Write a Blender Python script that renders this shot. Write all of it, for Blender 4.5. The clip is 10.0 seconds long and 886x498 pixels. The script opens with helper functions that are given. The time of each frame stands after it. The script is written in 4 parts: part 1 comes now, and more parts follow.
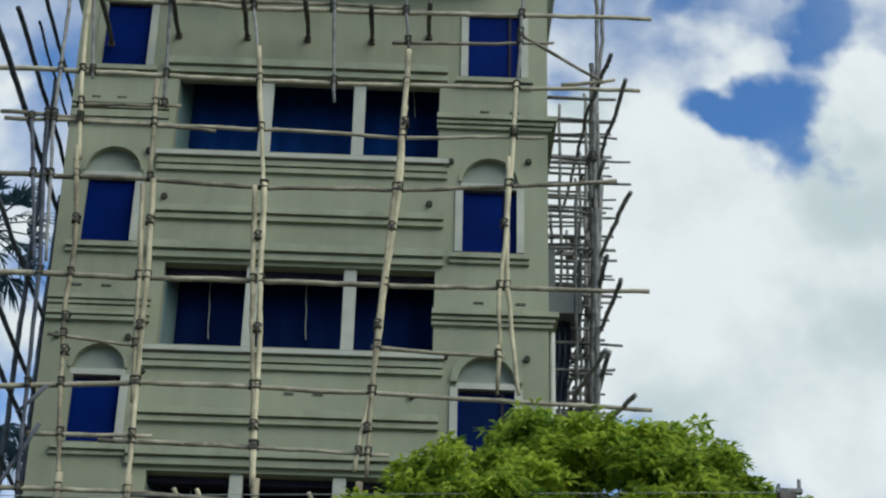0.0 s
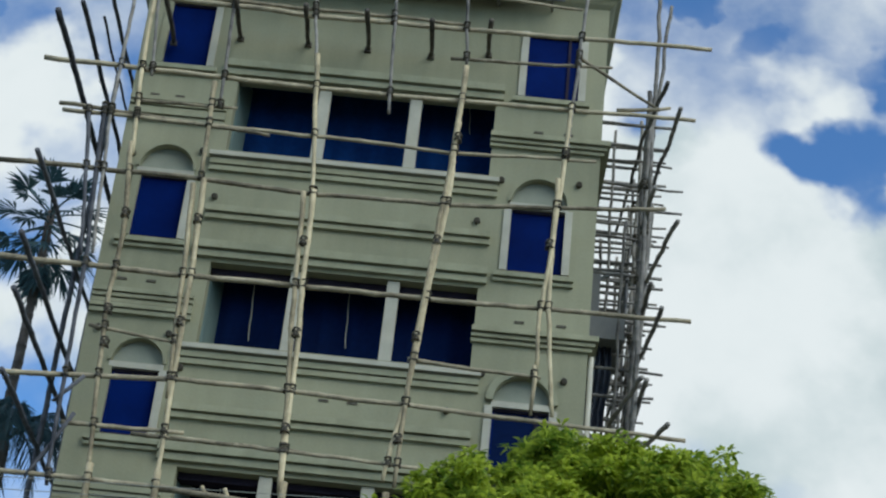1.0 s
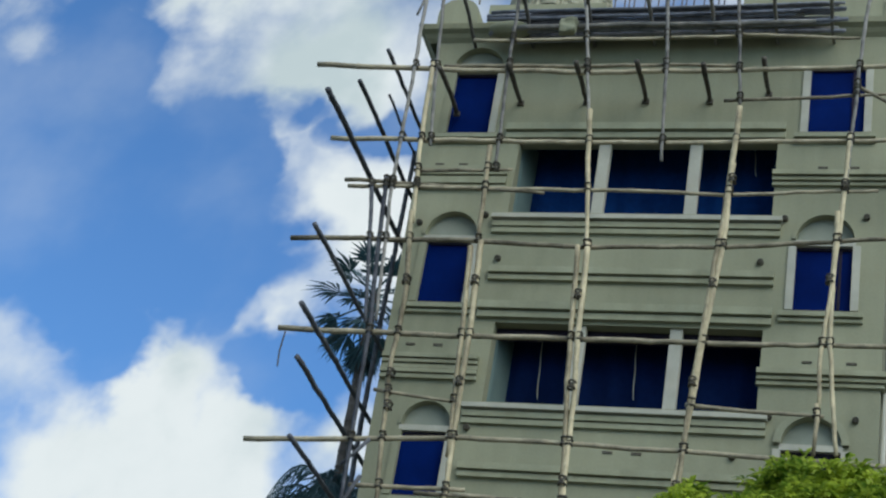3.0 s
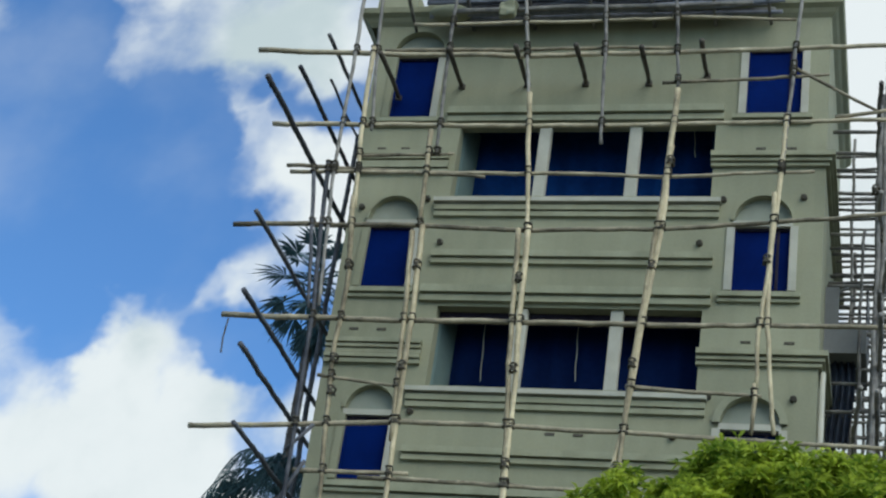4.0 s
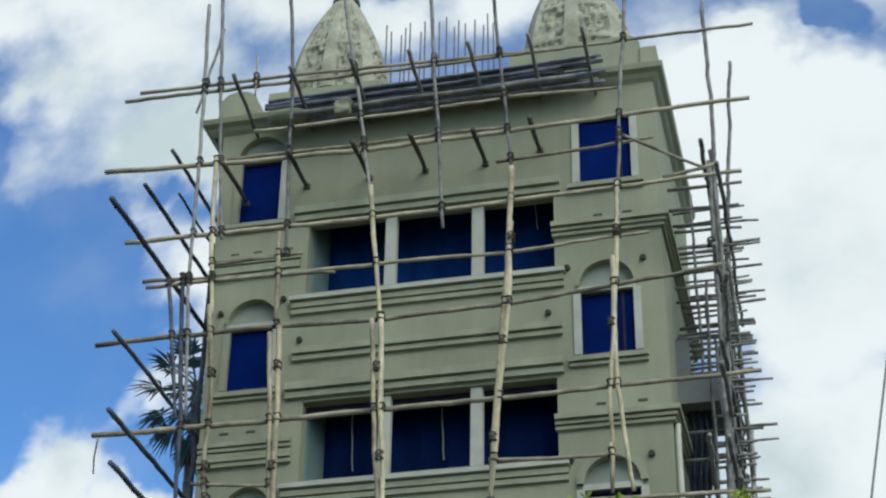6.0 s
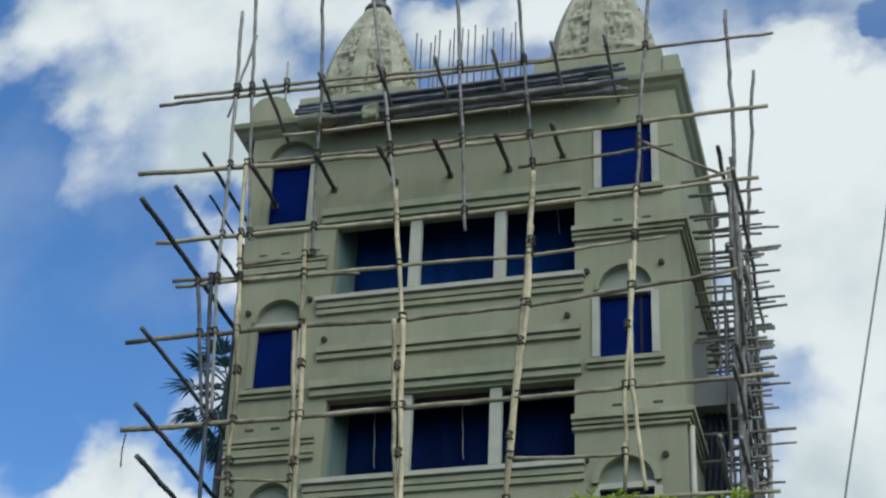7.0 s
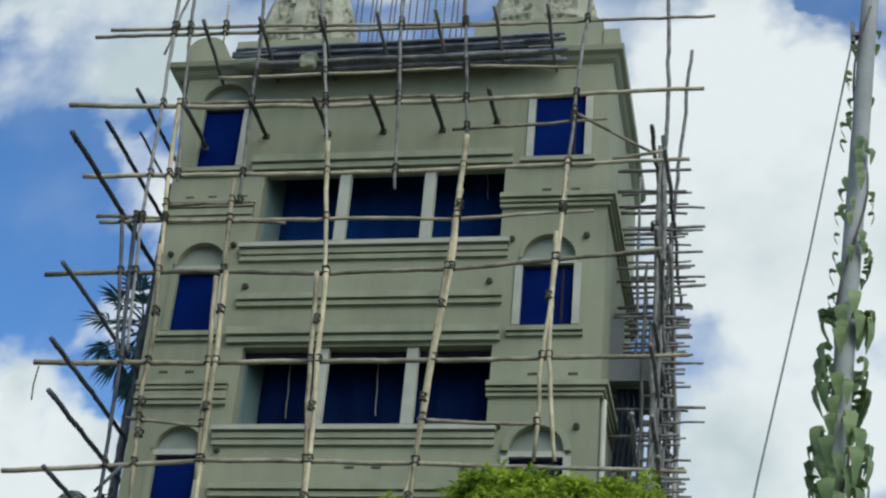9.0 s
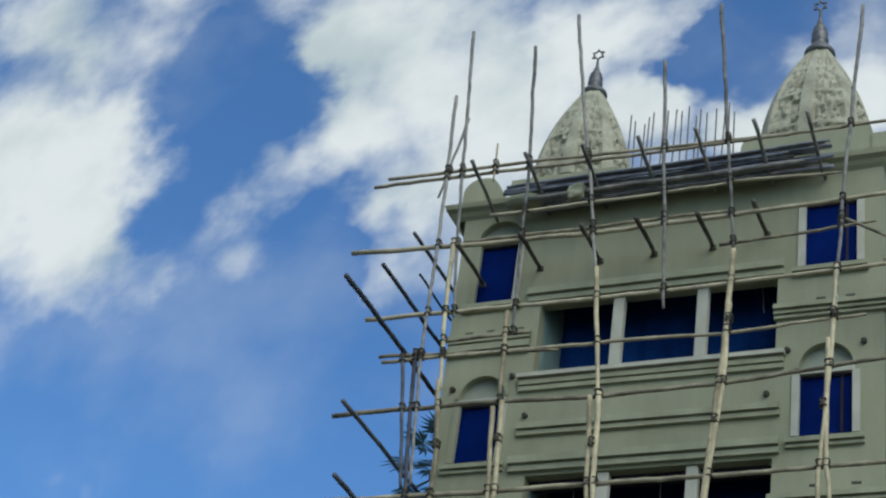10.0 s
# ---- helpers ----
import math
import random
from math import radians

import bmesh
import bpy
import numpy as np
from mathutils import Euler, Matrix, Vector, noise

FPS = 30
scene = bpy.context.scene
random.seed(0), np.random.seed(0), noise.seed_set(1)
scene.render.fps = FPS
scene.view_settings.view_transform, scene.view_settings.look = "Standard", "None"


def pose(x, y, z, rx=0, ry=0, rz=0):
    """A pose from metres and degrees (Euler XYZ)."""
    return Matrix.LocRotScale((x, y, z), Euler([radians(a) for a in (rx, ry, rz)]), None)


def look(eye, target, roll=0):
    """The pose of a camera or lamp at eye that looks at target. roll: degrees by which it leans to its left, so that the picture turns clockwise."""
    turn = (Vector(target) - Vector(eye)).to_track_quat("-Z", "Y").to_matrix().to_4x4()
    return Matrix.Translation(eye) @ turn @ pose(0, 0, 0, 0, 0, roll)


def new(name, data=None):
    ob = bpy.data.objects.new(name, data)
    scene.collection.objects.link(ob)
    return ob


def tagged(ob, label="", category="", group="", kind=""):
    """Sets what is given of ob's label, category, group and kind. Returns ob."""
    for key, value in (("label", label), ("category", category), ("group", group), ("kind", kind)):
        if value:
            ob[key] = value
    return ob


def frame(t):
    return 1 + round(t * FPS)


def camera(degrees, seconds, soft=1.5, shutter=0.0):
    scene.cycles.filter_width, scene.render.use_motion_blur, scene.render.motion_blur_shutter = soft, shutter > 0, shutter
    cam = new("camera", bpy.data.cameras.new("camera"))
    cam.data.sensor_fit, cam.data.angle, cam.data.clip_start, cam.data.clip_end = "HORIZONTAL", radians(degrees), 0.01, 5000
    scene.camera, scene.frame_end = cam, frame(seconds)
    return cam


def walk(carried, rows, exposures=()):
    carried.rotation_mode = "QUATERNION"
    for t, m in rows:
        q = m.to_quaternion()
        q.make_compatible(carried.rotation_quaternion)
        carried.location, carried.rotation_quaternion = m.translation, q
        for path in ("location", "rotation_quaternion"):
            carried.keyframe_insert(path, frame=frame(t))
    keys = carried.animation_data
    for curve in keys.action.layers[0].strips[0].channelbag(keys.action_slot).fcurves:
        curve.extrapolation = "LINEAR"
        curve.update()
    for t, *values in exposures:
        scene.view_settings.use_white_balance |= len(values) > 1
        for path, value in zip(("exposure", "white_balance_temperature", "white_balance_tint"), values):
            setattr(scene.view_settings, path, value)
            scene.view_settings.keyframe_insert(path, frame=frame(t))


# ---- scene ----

cam = camera(27.85, 10.0, soft=2.3)
walk(cam, [
    (0, look((5.526, -22.665, 1.863), (5.876, -5.081, 11.384), 1.46)),
    (0.5, look((5.511, -22.508, 1.904), (6.058, -4.805, 11.194), 2.64)),
    (1, look((5.910, -22.620, 1.768), (5.447, -5.147, 11.487), 6.36)),
    (1.5, look((6.889, -22.587, 1.661), (4.049, -5.423, 11.528), 10.62)),
    (2, look((7.858, -22.190, 1.613), (2.884, -5.502, 11.449), 12.04)),
    (2.2, look((8.093, -22.078, 1.609), (2.742, -5.552, 11.521), 12.18)),
    (3.3, look((8.520, -22.067, 1.579), (2.995, -5.656, 11.586), 10.05)),
    (3.5, look((8.586, -22.110, 1.585), (3.081, -5.641, 11.508), 9.63)),
    (4, look((8.746, -22.224, 1.705), (3.649, -5.539, 11.485), 9.09)),
    (4.5, look((8.767, -22.183, 1.926), (4.397, -5.085, 11.336), 9.10)),
    (5, look((9.001, -22.126, 2.056), (4.761, -4.705, 10.919), 6.07)),
    (5.5, look((9.432, -22.268, 1.833), (5.012, -5.229, 11.326), 2.03)),
    (5.7, look((9.569, -22.439, 1.724), (5.440, -5.677, 11.822), 0.68)),
    (6.8, look((10.228, -22.999, 1.176), (5.989, -6.789, 12.097), 2.35)),
    (7, look((10.335, -22.977, 1.175), (5.680, -6.732, 11.871), 2.68)),
    (7.5, look((10.540, -22.944, 1.194), (5.257, -6.712, 11.616), 2.91)),
    (8, look((10.352, -23.237, 1.198), (6.434, -6.792, 11.885), 1.40)),
    (8.5, look((10.076, -23.349, 1.305), (7.004, -6.603, 11.799), 1.74)),
    (9, look((10.242, -23.149, 1.357), (6.434, -6.381, 11.571), 5.42)),
    (9.5, look((11.047, -22.898, 1.129), (5.224, -6.926, 11.665), 8.49)),
    (10, look((11.803, -22.523, 0.836), (4.143, -7.943, 12.182), 9.39)),
], exposures=[(0, 0.3, 6270, 6), (2.2, 0.3, 6270, 6), (3.5, 0.32, 6270, 6), (5.0, 0.42, 6270, 6), (5.6, 0.44, 6270, 6), (6.8, 0.28, 6270, 6), (7.5, 0.30, 6270, 6), (8.0, 0.42, 6270, 6), (8.5, 0.27, 6270, 6), (9.5, 0.32, 6270, 6), (10, 0.2, 6270, 6)])

# ---- sky and sun ----
SUN_EL, SUN_AZ = 39.0, 138.0        # elevation; turn from +y towards +x
# white banks and blue gaps of the sky: direction x/y, z/y, reach, weight
BANKS_EAST = [(0.095, 0.479, 0.048, 0.9), (0.020, 0.448, 0.035, 0.8), (0.009, 0.468, 0.047, 0.8),
    (0.206, 0.546, 0.094, 1.1), (0.270, 0.536, 0.054, 0.8), (0.127, 0.609, 0.075, 1), (0.215, 0.695, 0.028, 0.75), (0.259, 0.730, 0.012, 0.4), 
    (0.301, 0.600, 0.041, 0.8), (0.316, 0.682, 0.024, 0.8), (0.301, 0.450, 0.068, 0.8), (0.184, 0.466, 0.069, 0.8), (0.011, 0.617, 0.09, 1), 
    (-0.056, 0.691, 0.076, 1), (-0.067, 0.783, 0.037, 0.8), (-0.007, 0.694, 0.066, 1), (-0.050, 0.768, 0.037, 0.8), (-0.027, 0.485, 0.068, 0.7), 
    (-0.371, 0.881, 0.034, 0.9), (-0.218, 0.864, 0.033, 1), (-0.291, 0.852, 0.027, 0.7),
    (-0.038, 0.779, 0.037, 0.8), (0.012, 0.715, 0.055, 0.9), (0.004, 0.591, 0.058, 0.7), (0.104, 0.573, 0.032, 0.6), (-0.102, 0.675, 0.058, 0.6),
    (-0.495, 0.364, 0.055, 0.9), (-0.431, 0.366, 0.043, 0.8), (-0.501, 0.383, 0.045, 0.6), (-0.252, 0.540, 0.033, 0.9), (-0.244, 0.465, 0.028, 0.8)]
BANKS_WEST = [(-0.401, 0.602, 0.04, 0.7), (-0.348, 0.585, 0.035, 0.6),
    (-0.041, 0.583, 0.035, 0.8), (0.090, 0.545, 0.04, 0.8), (0.084, 0.455, 0.045, 0.8), (0.265, 0.414, 0.05, 0.7),
    (0.307, 0.674, 0.045, 0.9), (0.291, 0.623, 0.04, 0.6), (-0.290, 0.498, 0.035, 0.7), (-0.316, 0.654, 0.035, 0.6), (-0.315, 0.594, 0.03, 0.6),
    (-0.979, 0.920, 0.105, 0.8), (-0.893, 0.918, 0.068, 0.8), (-0.773, 0.774, 0.041, 0.6), (-0.878, 0.829, 0.059, 0.6), (-1.001, 1.113, 0.065, 0.45), 
    (-0.649, 0.900, 0.052, 0.75), (-0.592, 0.833, 0.041, 0.7), (-0.515, 0.916, 0.088, 0.8), (-0.622, 1.007, 0.075, 0.8), (-0.418, 0.968, 0.057, 0.9), 
    (-0.441, 0.762, 0.076, 0.8), (-0.386, 0.631, 0.046, 1), (-0.441, 0.568, 0.027, 0.65), (-0.542, 0.449, 0.055, 1.1), (-0.475, 0.419, 0.057, 1), 
    (-0.509, 0.498, 0.034, 0.55), (-0.445, 0.456, 0.031, 0.6), (-0.371, 0.454, 0.022, 0.6), (-0.647, 0.714, 0.024, 0.4), (-0.531, 0.489, 0.024, 0.8), 
    (-0.659, 0.717, 0.029, 0.45), (-0.314, 0.645, 0.043, 0.7)]
GAPS = [(-0.300, 0.958, 0.035, 0.9), (-0.246, 0.959, 0.03, 0.8), (-0.271, 0.905, 0.022, 0.6), (-0.415, 0.523, 0.04, 0.8), (-0.884, 0.694, 0.06, 0.8), (-0.849, 0.637, 0.05, 0.6), (-0.646, 0.682, 0.06, 0.4),
    (0.119, 0.757, 0.014, 1), (-0.575, 0.662, 0.065, 0.5),
    (0.238, 0.642, 0.036, 1.15), (0.205, 0.653, 0.023, 0.9), (0.273, 0.722, 0.027, 0.9), (0.173, 0.736, 0.016, 0.6), (-0.770, 0.993, 0.073, 1.1), 
    (-0.690, 0.964, 0.035, 0.8), (-0.786, 0.869, 0.041, 0.7), (-0.323, 0.924, 0.037, 1.4), (-0.757, 0.649, 0.108, 0.9), (-0.550, 0.621, 0.082, 1.1), 
    (-0.416, 0.500, 0.027, 0.8), (-0.629, 0.753, 0.038, 0.7), (0.020, 0.811, 0.017, 1.2), (0.096, 0.668, 0.015, 0.6), (-0.609, 0.599, 0.057, 0.9), 
    (-0.308, 0.529, 0.022, 0.6), (-0.646, 0.731, 0.064, 0.8), (-0.450, 0.523, 0.024, 0.6),
    (-0.506, 0.676, 0.031, 1), (-0.381, 0.713, 0.022, 0.9), (-0.500, 0.722, 0.016, 0.5), (0.030, 0.806, 0.021, 1), (0.115, 0.778, 0.024, 1), (-0.428, 0.502, 0.02, 0.7), (-0.547, 0.615, 0.051, 0.8),
    (-0.466, 0.722, 0.018, 0.8), (-0.429, 0.713, 0.02, 0.8), (-0.392, 0.707, 0.026, 0.9), (-0.494, 0.585, 0.045, 0.8), (-0.427, 0.589, 0.029, 0.5),
    (-0.556, 0.495, 0.037, 0.8), (-0.768, 0.671, 0.076, 0.6), (-0.647, 0.711, 0.059, 0.5), (-0.708, 0.929, 0.063, 0.7), (-0.756, 0.767, 0.054, 0.6), (-0.647, 0.829, 0.058, 0.7), (-0.579, 0.794, 0.03, 0.4)]
# shaded undersides of the banks
GREYS = [(0.287, 0.598, 0.041, 0.8), (0.258, 0.479, 0.052, 0.8), (0.169, 0.430, 0.044, 0.6), (-0.484, 0.770, 0.067, 0.6), (-0.026, 0.465, 0.041, 0.6), (-0.440, 0.761, 0.054, 0.7), (0.114, 0.655, 0.019, 0.8), (-0.505, 0.497, 0.028, 0.5),
    (-0.968, 1.104, 0.084, 0.6), (-0.643, 0.986, 0.086, 0.6), (-0.592, 0.858, 0.047, 0.5), (-0.808, 0.819, 0.051, 0.5), (-0.496, 0.981, 0.065, 0.5)]


def link(tree, a, b):
    tree.links.new(a, b)


def math_node(tree, op, a, b=None, c=None, clamp=False):
    n = tree.nodes.new("ShaderNodeMath")
    n.operation, n.use_clamp = op, clamp
    for k, v in enumerate((a, b, c)):
        if v is None:
            continue
        if isinstance(v, (int, float)):
            n.inputs[k].default_value = v
        else:
            tree.links.new(v, n.inputs[k])
    return n.outputs[0]


world = bpy.data.worlds.new("sky")
scene.world = world
world.use_nodes = True
wt = world.node_tree
wt.nodes.clear()
w_out = wt.nodes.new("ShaderNodeOutputWorld")
w_bg = wt.nodes.new("ShaderNodeBackground")
link(wt, w_bg.outputs[0], w_out.inputs[0])
coord = wt.nodes.new("ShaderNodeTexCoord")
split = wt.nodes.new("ShaderNodeSeparateXYZ")
link(wt, coord.outputs["Generated"], split.inputs[0])
depth = math_node(wt, "MAXIMUM", math_node(wt, "ABSOLUTE", split.outputs[1]), 0.12)
su = math_node(wt, "DIVIDE", split.outputs[0], depth)
sv = math_node(wt, "DIVIDE", split.outputs[2], depth)
flat = wt.nodes.new("ShaderNodeCombineXYZ")
link(wt, su, flat.inputs[0])
link(wt, sv, flat.inputs[1])


def sky_noise(scale, detail, rough, shift):
    n = wt.nodes.new("ShaderNodeTexNoise")
    n.inputs["Scale"].default_value, n.inputs["Detail"].default_value, n.inputs["Roughness"].default_value = scale, detail, rough
    add = wt.nodes.new("ShaderNodeVectorMath")
    add.operation = "ADD"
    add.inputs[1].default_value = (shift, shift * 0.7, 0)
    link(wt, flat.outputs[0], add.inputs[0])
    link(wt, add.outputs[0], n.inputs["Vector"])
    return n.outputs["Fac"]


billow = sky_noise(11.0, 5.0, 0.5, 3.1)
warp = wt.nodes.new("ShaderNodeTexNoise")
warp.inputs["Scale"].default_value, warp.inputs["Detail"].default_value = 14.0, 4.0
warp.inputs["Roughness"].default_value = 0.52
link(wt, flat.outputs[0], warp.inputs["Vector"])
shift = wt.nodes.new("ShaderNodeVectorMath")
shift.operation = "MULTIPLY_ADD"
link(wt, warp.outputs["Color"], shift.inputs[0])
shift.inputs[1].default_value = (0.10, 0.10, 0)
link(wt, flat.outputs[0], shift.inputs[2])


def blobs(total, sign, some):
    for cu, cv, reach, weight in some:
        d = wt.nodes.new("ShaderNodeVectorMath")
        d.operation = "DISTANCE"
        link(wt, shift.outputs[0], d.inputs[0])
        d.inputs[1].default_value = (cu + 0.05, cv + 0.05, 0)
        fall = math_node(wt, "SUBTRACT", 1.0, math_node(wt, "DIVIDE", d.outputs["Value"], reach * 1.35), clamp=True)
        total = math_node(wt, "MULTIPLY_ADD", fall, sign * weight * 1.25, total)
    return total


total = math_node(wt, "MULTIPLY_ADD", billow, 2.1, -1.02)
for sign, some in ((1, BANKS_EAST), (1, BANKS_WEST), (-1, GAPS)):
    total = blobs(total, sign, some)
cover = wt.nodes.new("ShaderNodeMapRange")
cover.interpolation_type = "SMOOTHSTEP"
cover.inputs["From Min"].default_value, cover.inputs["From Max"].default_value = -0.40, 0.80
link(wt, total, cover.inputs["Value"])
sky = wt.nodes.new("ShaderNodeTexSky")
sky.sky_type, sky.sun_disc = "NISHITA", False
sky.sun_elevation, sky.sun_rotation = radians(SUN_EL), radians(SUN_AZ)
sky.air_density, sky.dust_density, sky.ozone_density = 1.0, 0.6, 2.0
blue = wt.nodes.new("ShaderNodeMix")
blue.data_type, blue.blend_type = "RGBA", "MULTIPLY"
blue.inputs[0].default_value = 1.0
link(wt, sky.outputs[0], blue.inputs[6])
blue.inputs[7].default_value = (0.070, 0.104, 0.137, 1)
shade = wt.nodes.new("ShaderNodeMix")
shade.data_type = "RGBA"
puff = wt.nodes.new("ShaderNodeMapRange")
puff.interpolation_type = "SMOOTHSTEP"
puff.inputs["From Min"].default_value, puff.inputs["From Max"].default_value = 0.1, 0.56
link(wt, blobs(sky_noise(8.0, 6.0, 0.55, 9.4), -0.4, GREYS), puff.inputs["Value"])
link(wt, puff.outputs[0], shade.inputs[0])
shade.inputs[6].default_value = (0.44, 0.505, 0.52, 1)
shade.inputs[7].default_value = (0.655, 0.68, 0.685, 1)
mixed = wt.nodes.new("ShaderNodeMix")
mixed.data_type = "RGBA"
veil = wt.nodes.new("ShaderNodeMapRange")      # thin haze over the blue
veil.interpolation_type = "SMOOTHSTEP"
veil.inputs["From Min"].default_value, veil.inputs["From Max"].default_value, veil.inputs["To Max"].default_value = 0.42, 0.78, 0.2
link(wt, sky_noise(5.5, 5.0, 0.5, 21.7), veil.inputs["Value"])
clear = math_node(wt, "MULTIPLY", math_node(wt, "SUBTRACT", 1.0, cover.outputs[0]), math_node(wt, "SUBTRACT", 1.0, veil.outputs[0]))
link(wt, math_node(wt, "SUBTRACT", 1.0, clear), mixed.inputs[0])
link(wt, blue.outputs[2], mixed.inputs[6])
link(wt, shade.outputs[2], mixed.inputs[7])
link(wt, mixed.outputs[2], w_bg.inputs[0])
w_bg.inputs[1].default_value = 1.0

sun = new("sun", bpy.data.lights.new("sun", "SUN"))
sun.data.energy, sun.data.angle, sun.data.color = 2.1, radians(48.0), (1.0, 0.95, 0.86)
s_dir = Vector((math.sin(radians(SUN_AZ)) * math.cos(radians(SUN_EL)), math.cos(radians(SUN_AZ)) * math.cos(radians(SUN_EL)), math.sin(radians(SUN_EL))))
sun.matrix_world = look(s_dir * 100, (0, 0, 0))


# ---- materials ----
def material(name, dark, light, scale=3.0, rough=0.8, bump=0.15, fine=40.0, fine_amount=0.25, metal=0.0, vary=0.0, spec=0.3, stretch=None, streak=0.0, through_light=0.0, leafy=0.0):
    """Two scales of variation between two colours, with relief; vary: difference from object to object."""
    m = bpy.data.materials.new(name)
    m.use_nodes = True
    t = m.node_tree
    bsdf = t.nodes["Principled BSDF"]
    tc = t.nodes.new("ShaderNodeTexCoord")
    vec = tc.outputs["Object"]
    if stretch:
        mp = t.nodes.new("ShaderNodeMapping")
        mp.inputs["Scale"].default_value = stretch
        t.links.new(vec, mp.inputs[0])
        vec = mp.outputs[0]
    big, small = t.nodes.new("ShaderNodeTexNoise"), t.nodes.new("ShaderNodeTexNoise")
    big.inputs["Scale"].default_value, big.inputs["Detail"].default_value = scale, 5.0
    small.inputs["Scale"].default_value, small.inputs["Detail"].default_value = fine, 3.0
    for n in (big, small):
        t.links.new(vec, n.inputs["Vector"])
    fac = math_node(t, "MULTIPLY_ADD", big.outputs["Fac"], 1.8, -0.4)
    fac = math_node(t, "MULTIPLY_ADD", math_node(t, "SUBTRACT", small.outputs["Fac"], 0.5), fine_amount * 2, fac)
    if vary:
        info = t.nodes.new("ShaderNodeObjectInfo")
        fac = math_node(t, "MULTIPLY_ADD", math_node(t, "SUBTRACT", info.outputs["Random"], 0.5), vary * 2, fac)
    if leafy:                             # each leaf has a tone of its own
        geo = t.nodes.new("ShaderNodeNewGeometry")
        fac = math_node(t, "MULTIPLY_ADD", math_node(t, "SUBTRACT", geo.outputs["Random Per Island"], 0.5), leafy * 2, fac)
    if streak:                            # rain streaks and damp patches
        mp2 = t.nodes.new("ShaderNodeMapping")
        mp2.inputs["Scale"].default_value = (5.0, 5.0, 0.45)
        t.links.new(tc.outputs["Object"], mp2.inputs[0])
        run = t.nodes.new("ShaderNodeTexNoise")
        run.inputs["Scale"].default_value, run.inputs["Detail"].default_value = 1.0, 6.0
        t.links.new(mp2.outputs[0], run.inputs["Vector"])
        fac = math_node(t, "MULTIPLY_ADD", math_node(t, "SUBTRACT", run.outputs["Fac"], 0.5), streak * 2, fac)
    fac = math_node(t, "ADD", fac, 0.0, clamp=True)
    mix = t.nodes.new("ShaderNodeMix")
    mix.data_type = "RGBA"
    t.links.new(fac, mix.inputs[0])
    mix.inputs[6].default_value, mix.inputs[7].default_value = (*dark, 1), (*light, 1)
    t.links.new(mix.outputs[2], bsdf.inputs["Base Color"])
    bsdf.inputs["Roughness"].default_value, bsdf.inputs["Metallic"].default_value = rough, metal
    bsdf.inputs["Specular IOR Level"].default_value = spec
    if bump:
        b = t.nodes.new("ShaderNodeBump")
        b.inputs["Strength"].default_value, b.inputs["Distance"].default_value = bump, 0.02
        t.links.new(small.outputs["Fac"], b.inputs["Height"])
        t.links.new(b.outputs[0], bsdf.inputs["Normal"])
    if through_light:
        leaf_glow = t.nodes.new("ShaderNodeBsdfTranslucent")
        t.links.new(mix.outputs[2], leaf_glow.inputs[0])
        both = t.nodes.new("ShaderNodeMixShader")
        both.inputs[0].default_value = through_light
        t.links.new(bsdf.outputs[0], both.inputs[1])
        t.links.new(leaf_glow.outputs[0], both.inputs[2])
        t.links.new(both.outputs[0], t.nodes["Material Output"].inputs[0])
    return m


PLASTER = material("olive_cement_plaster", (0.203, 0.210, 0.140), (0.317, 0.324, 0.220), 0.55, 0.9, 0.11, 26, 0.22, streak=0.3)
TRIM = material("pale_cement_trim", (0.218, 0.227, 0.152), (0.335, 0.346, 0.240), 2.0, 0.85, 0.2, 35, 0.25, streak=0.4)
CASING = material("whitewashed_casing", (0.335, 0.335, 0.275), (0.47, 0.47, 0.39), 3.0, 0.8, 0.15, 30, 0.2)
TYMPANUM = material("grey_green_plaster", (0.21, 0.235, 0.19), (0.30, 0.325, 0.27), 2.0, 0.9, 0.15, 30, 0.2)
NAVY = material("navy_blue_glazing", (0.001, 0.007, 0.06), (0.002, 0.016, 0.125), 1.2, 0.45, 0.0, 20, 0.15, spec=0.02)
# room darkness put into the colour; the near-black one also serves two panes
ROOMBLUE = material("unlit_room_blue", (0.002, 0.012, 0.06), (0.005, 0.038, 0.155), 0.8, 0.9, 0.2, 12, 0.3, spec=0.05)
DIMROOM_PANE = material("unlit_room_and_pane_black", (0.002, 0.007, 0.032), (0.004, 0.016, 0.075), 0.8, 0.9, 0.2, 12, 0.3, spec=0.05)
ROOMWALL = material("bare_room_plaster", (0.20, 0.22, 0.19), (0.30, 0.32, 0.28), 2.0, 0.9, 0.2, 30, 0.2)
# shade of the deep window reveal put into the colour
REVEALSHADE = material("teal_reveal_shade", (0.08, 0.13, 0.13), (0.15, 0.21, 0.19), 1.5, 0.85, 0.15, 25, 0.25)
BAMBOO = material("dry_bamboo", (0.13, 0.11, 0.068), (0.57, 0.50, 0.32), 5.0, 0.65, 0.3, 45, 0.3, vary=0.28, stretch=(1, 1, 0.35))
# greyer bamboo: the tone of canes against bright sky put into the colour
GREYBAMBOO = material("mid_grey_bamboo", (0.075, 0.075, 0.072), (0.29, 0.28, 0.25), 5.0, 0.75, 0.3, 45, 0.3, vary=0.3)
# darker copy of the bamboo; backlit shade at the left corner put into colour
SHADYBAMBOO = material("shaded_blue_bamboo", (0.032, 0.036, 0.045), (0.12, 0.128, 0.145), 5.0, 0.75, 0.3, 45, 0.3, vary=0.3)
# bamboo darkened for the rails: underside shade put into the whole colour
RAILBAMBOO = material("underside_shade_bamboo", (0.09, 0.08, 0.055), (0.46, 0.41, 0.285), 5.0, 0.7, 0.3, 45, 0.3, vary=0.3, stretch=(0.5, 1, 1))
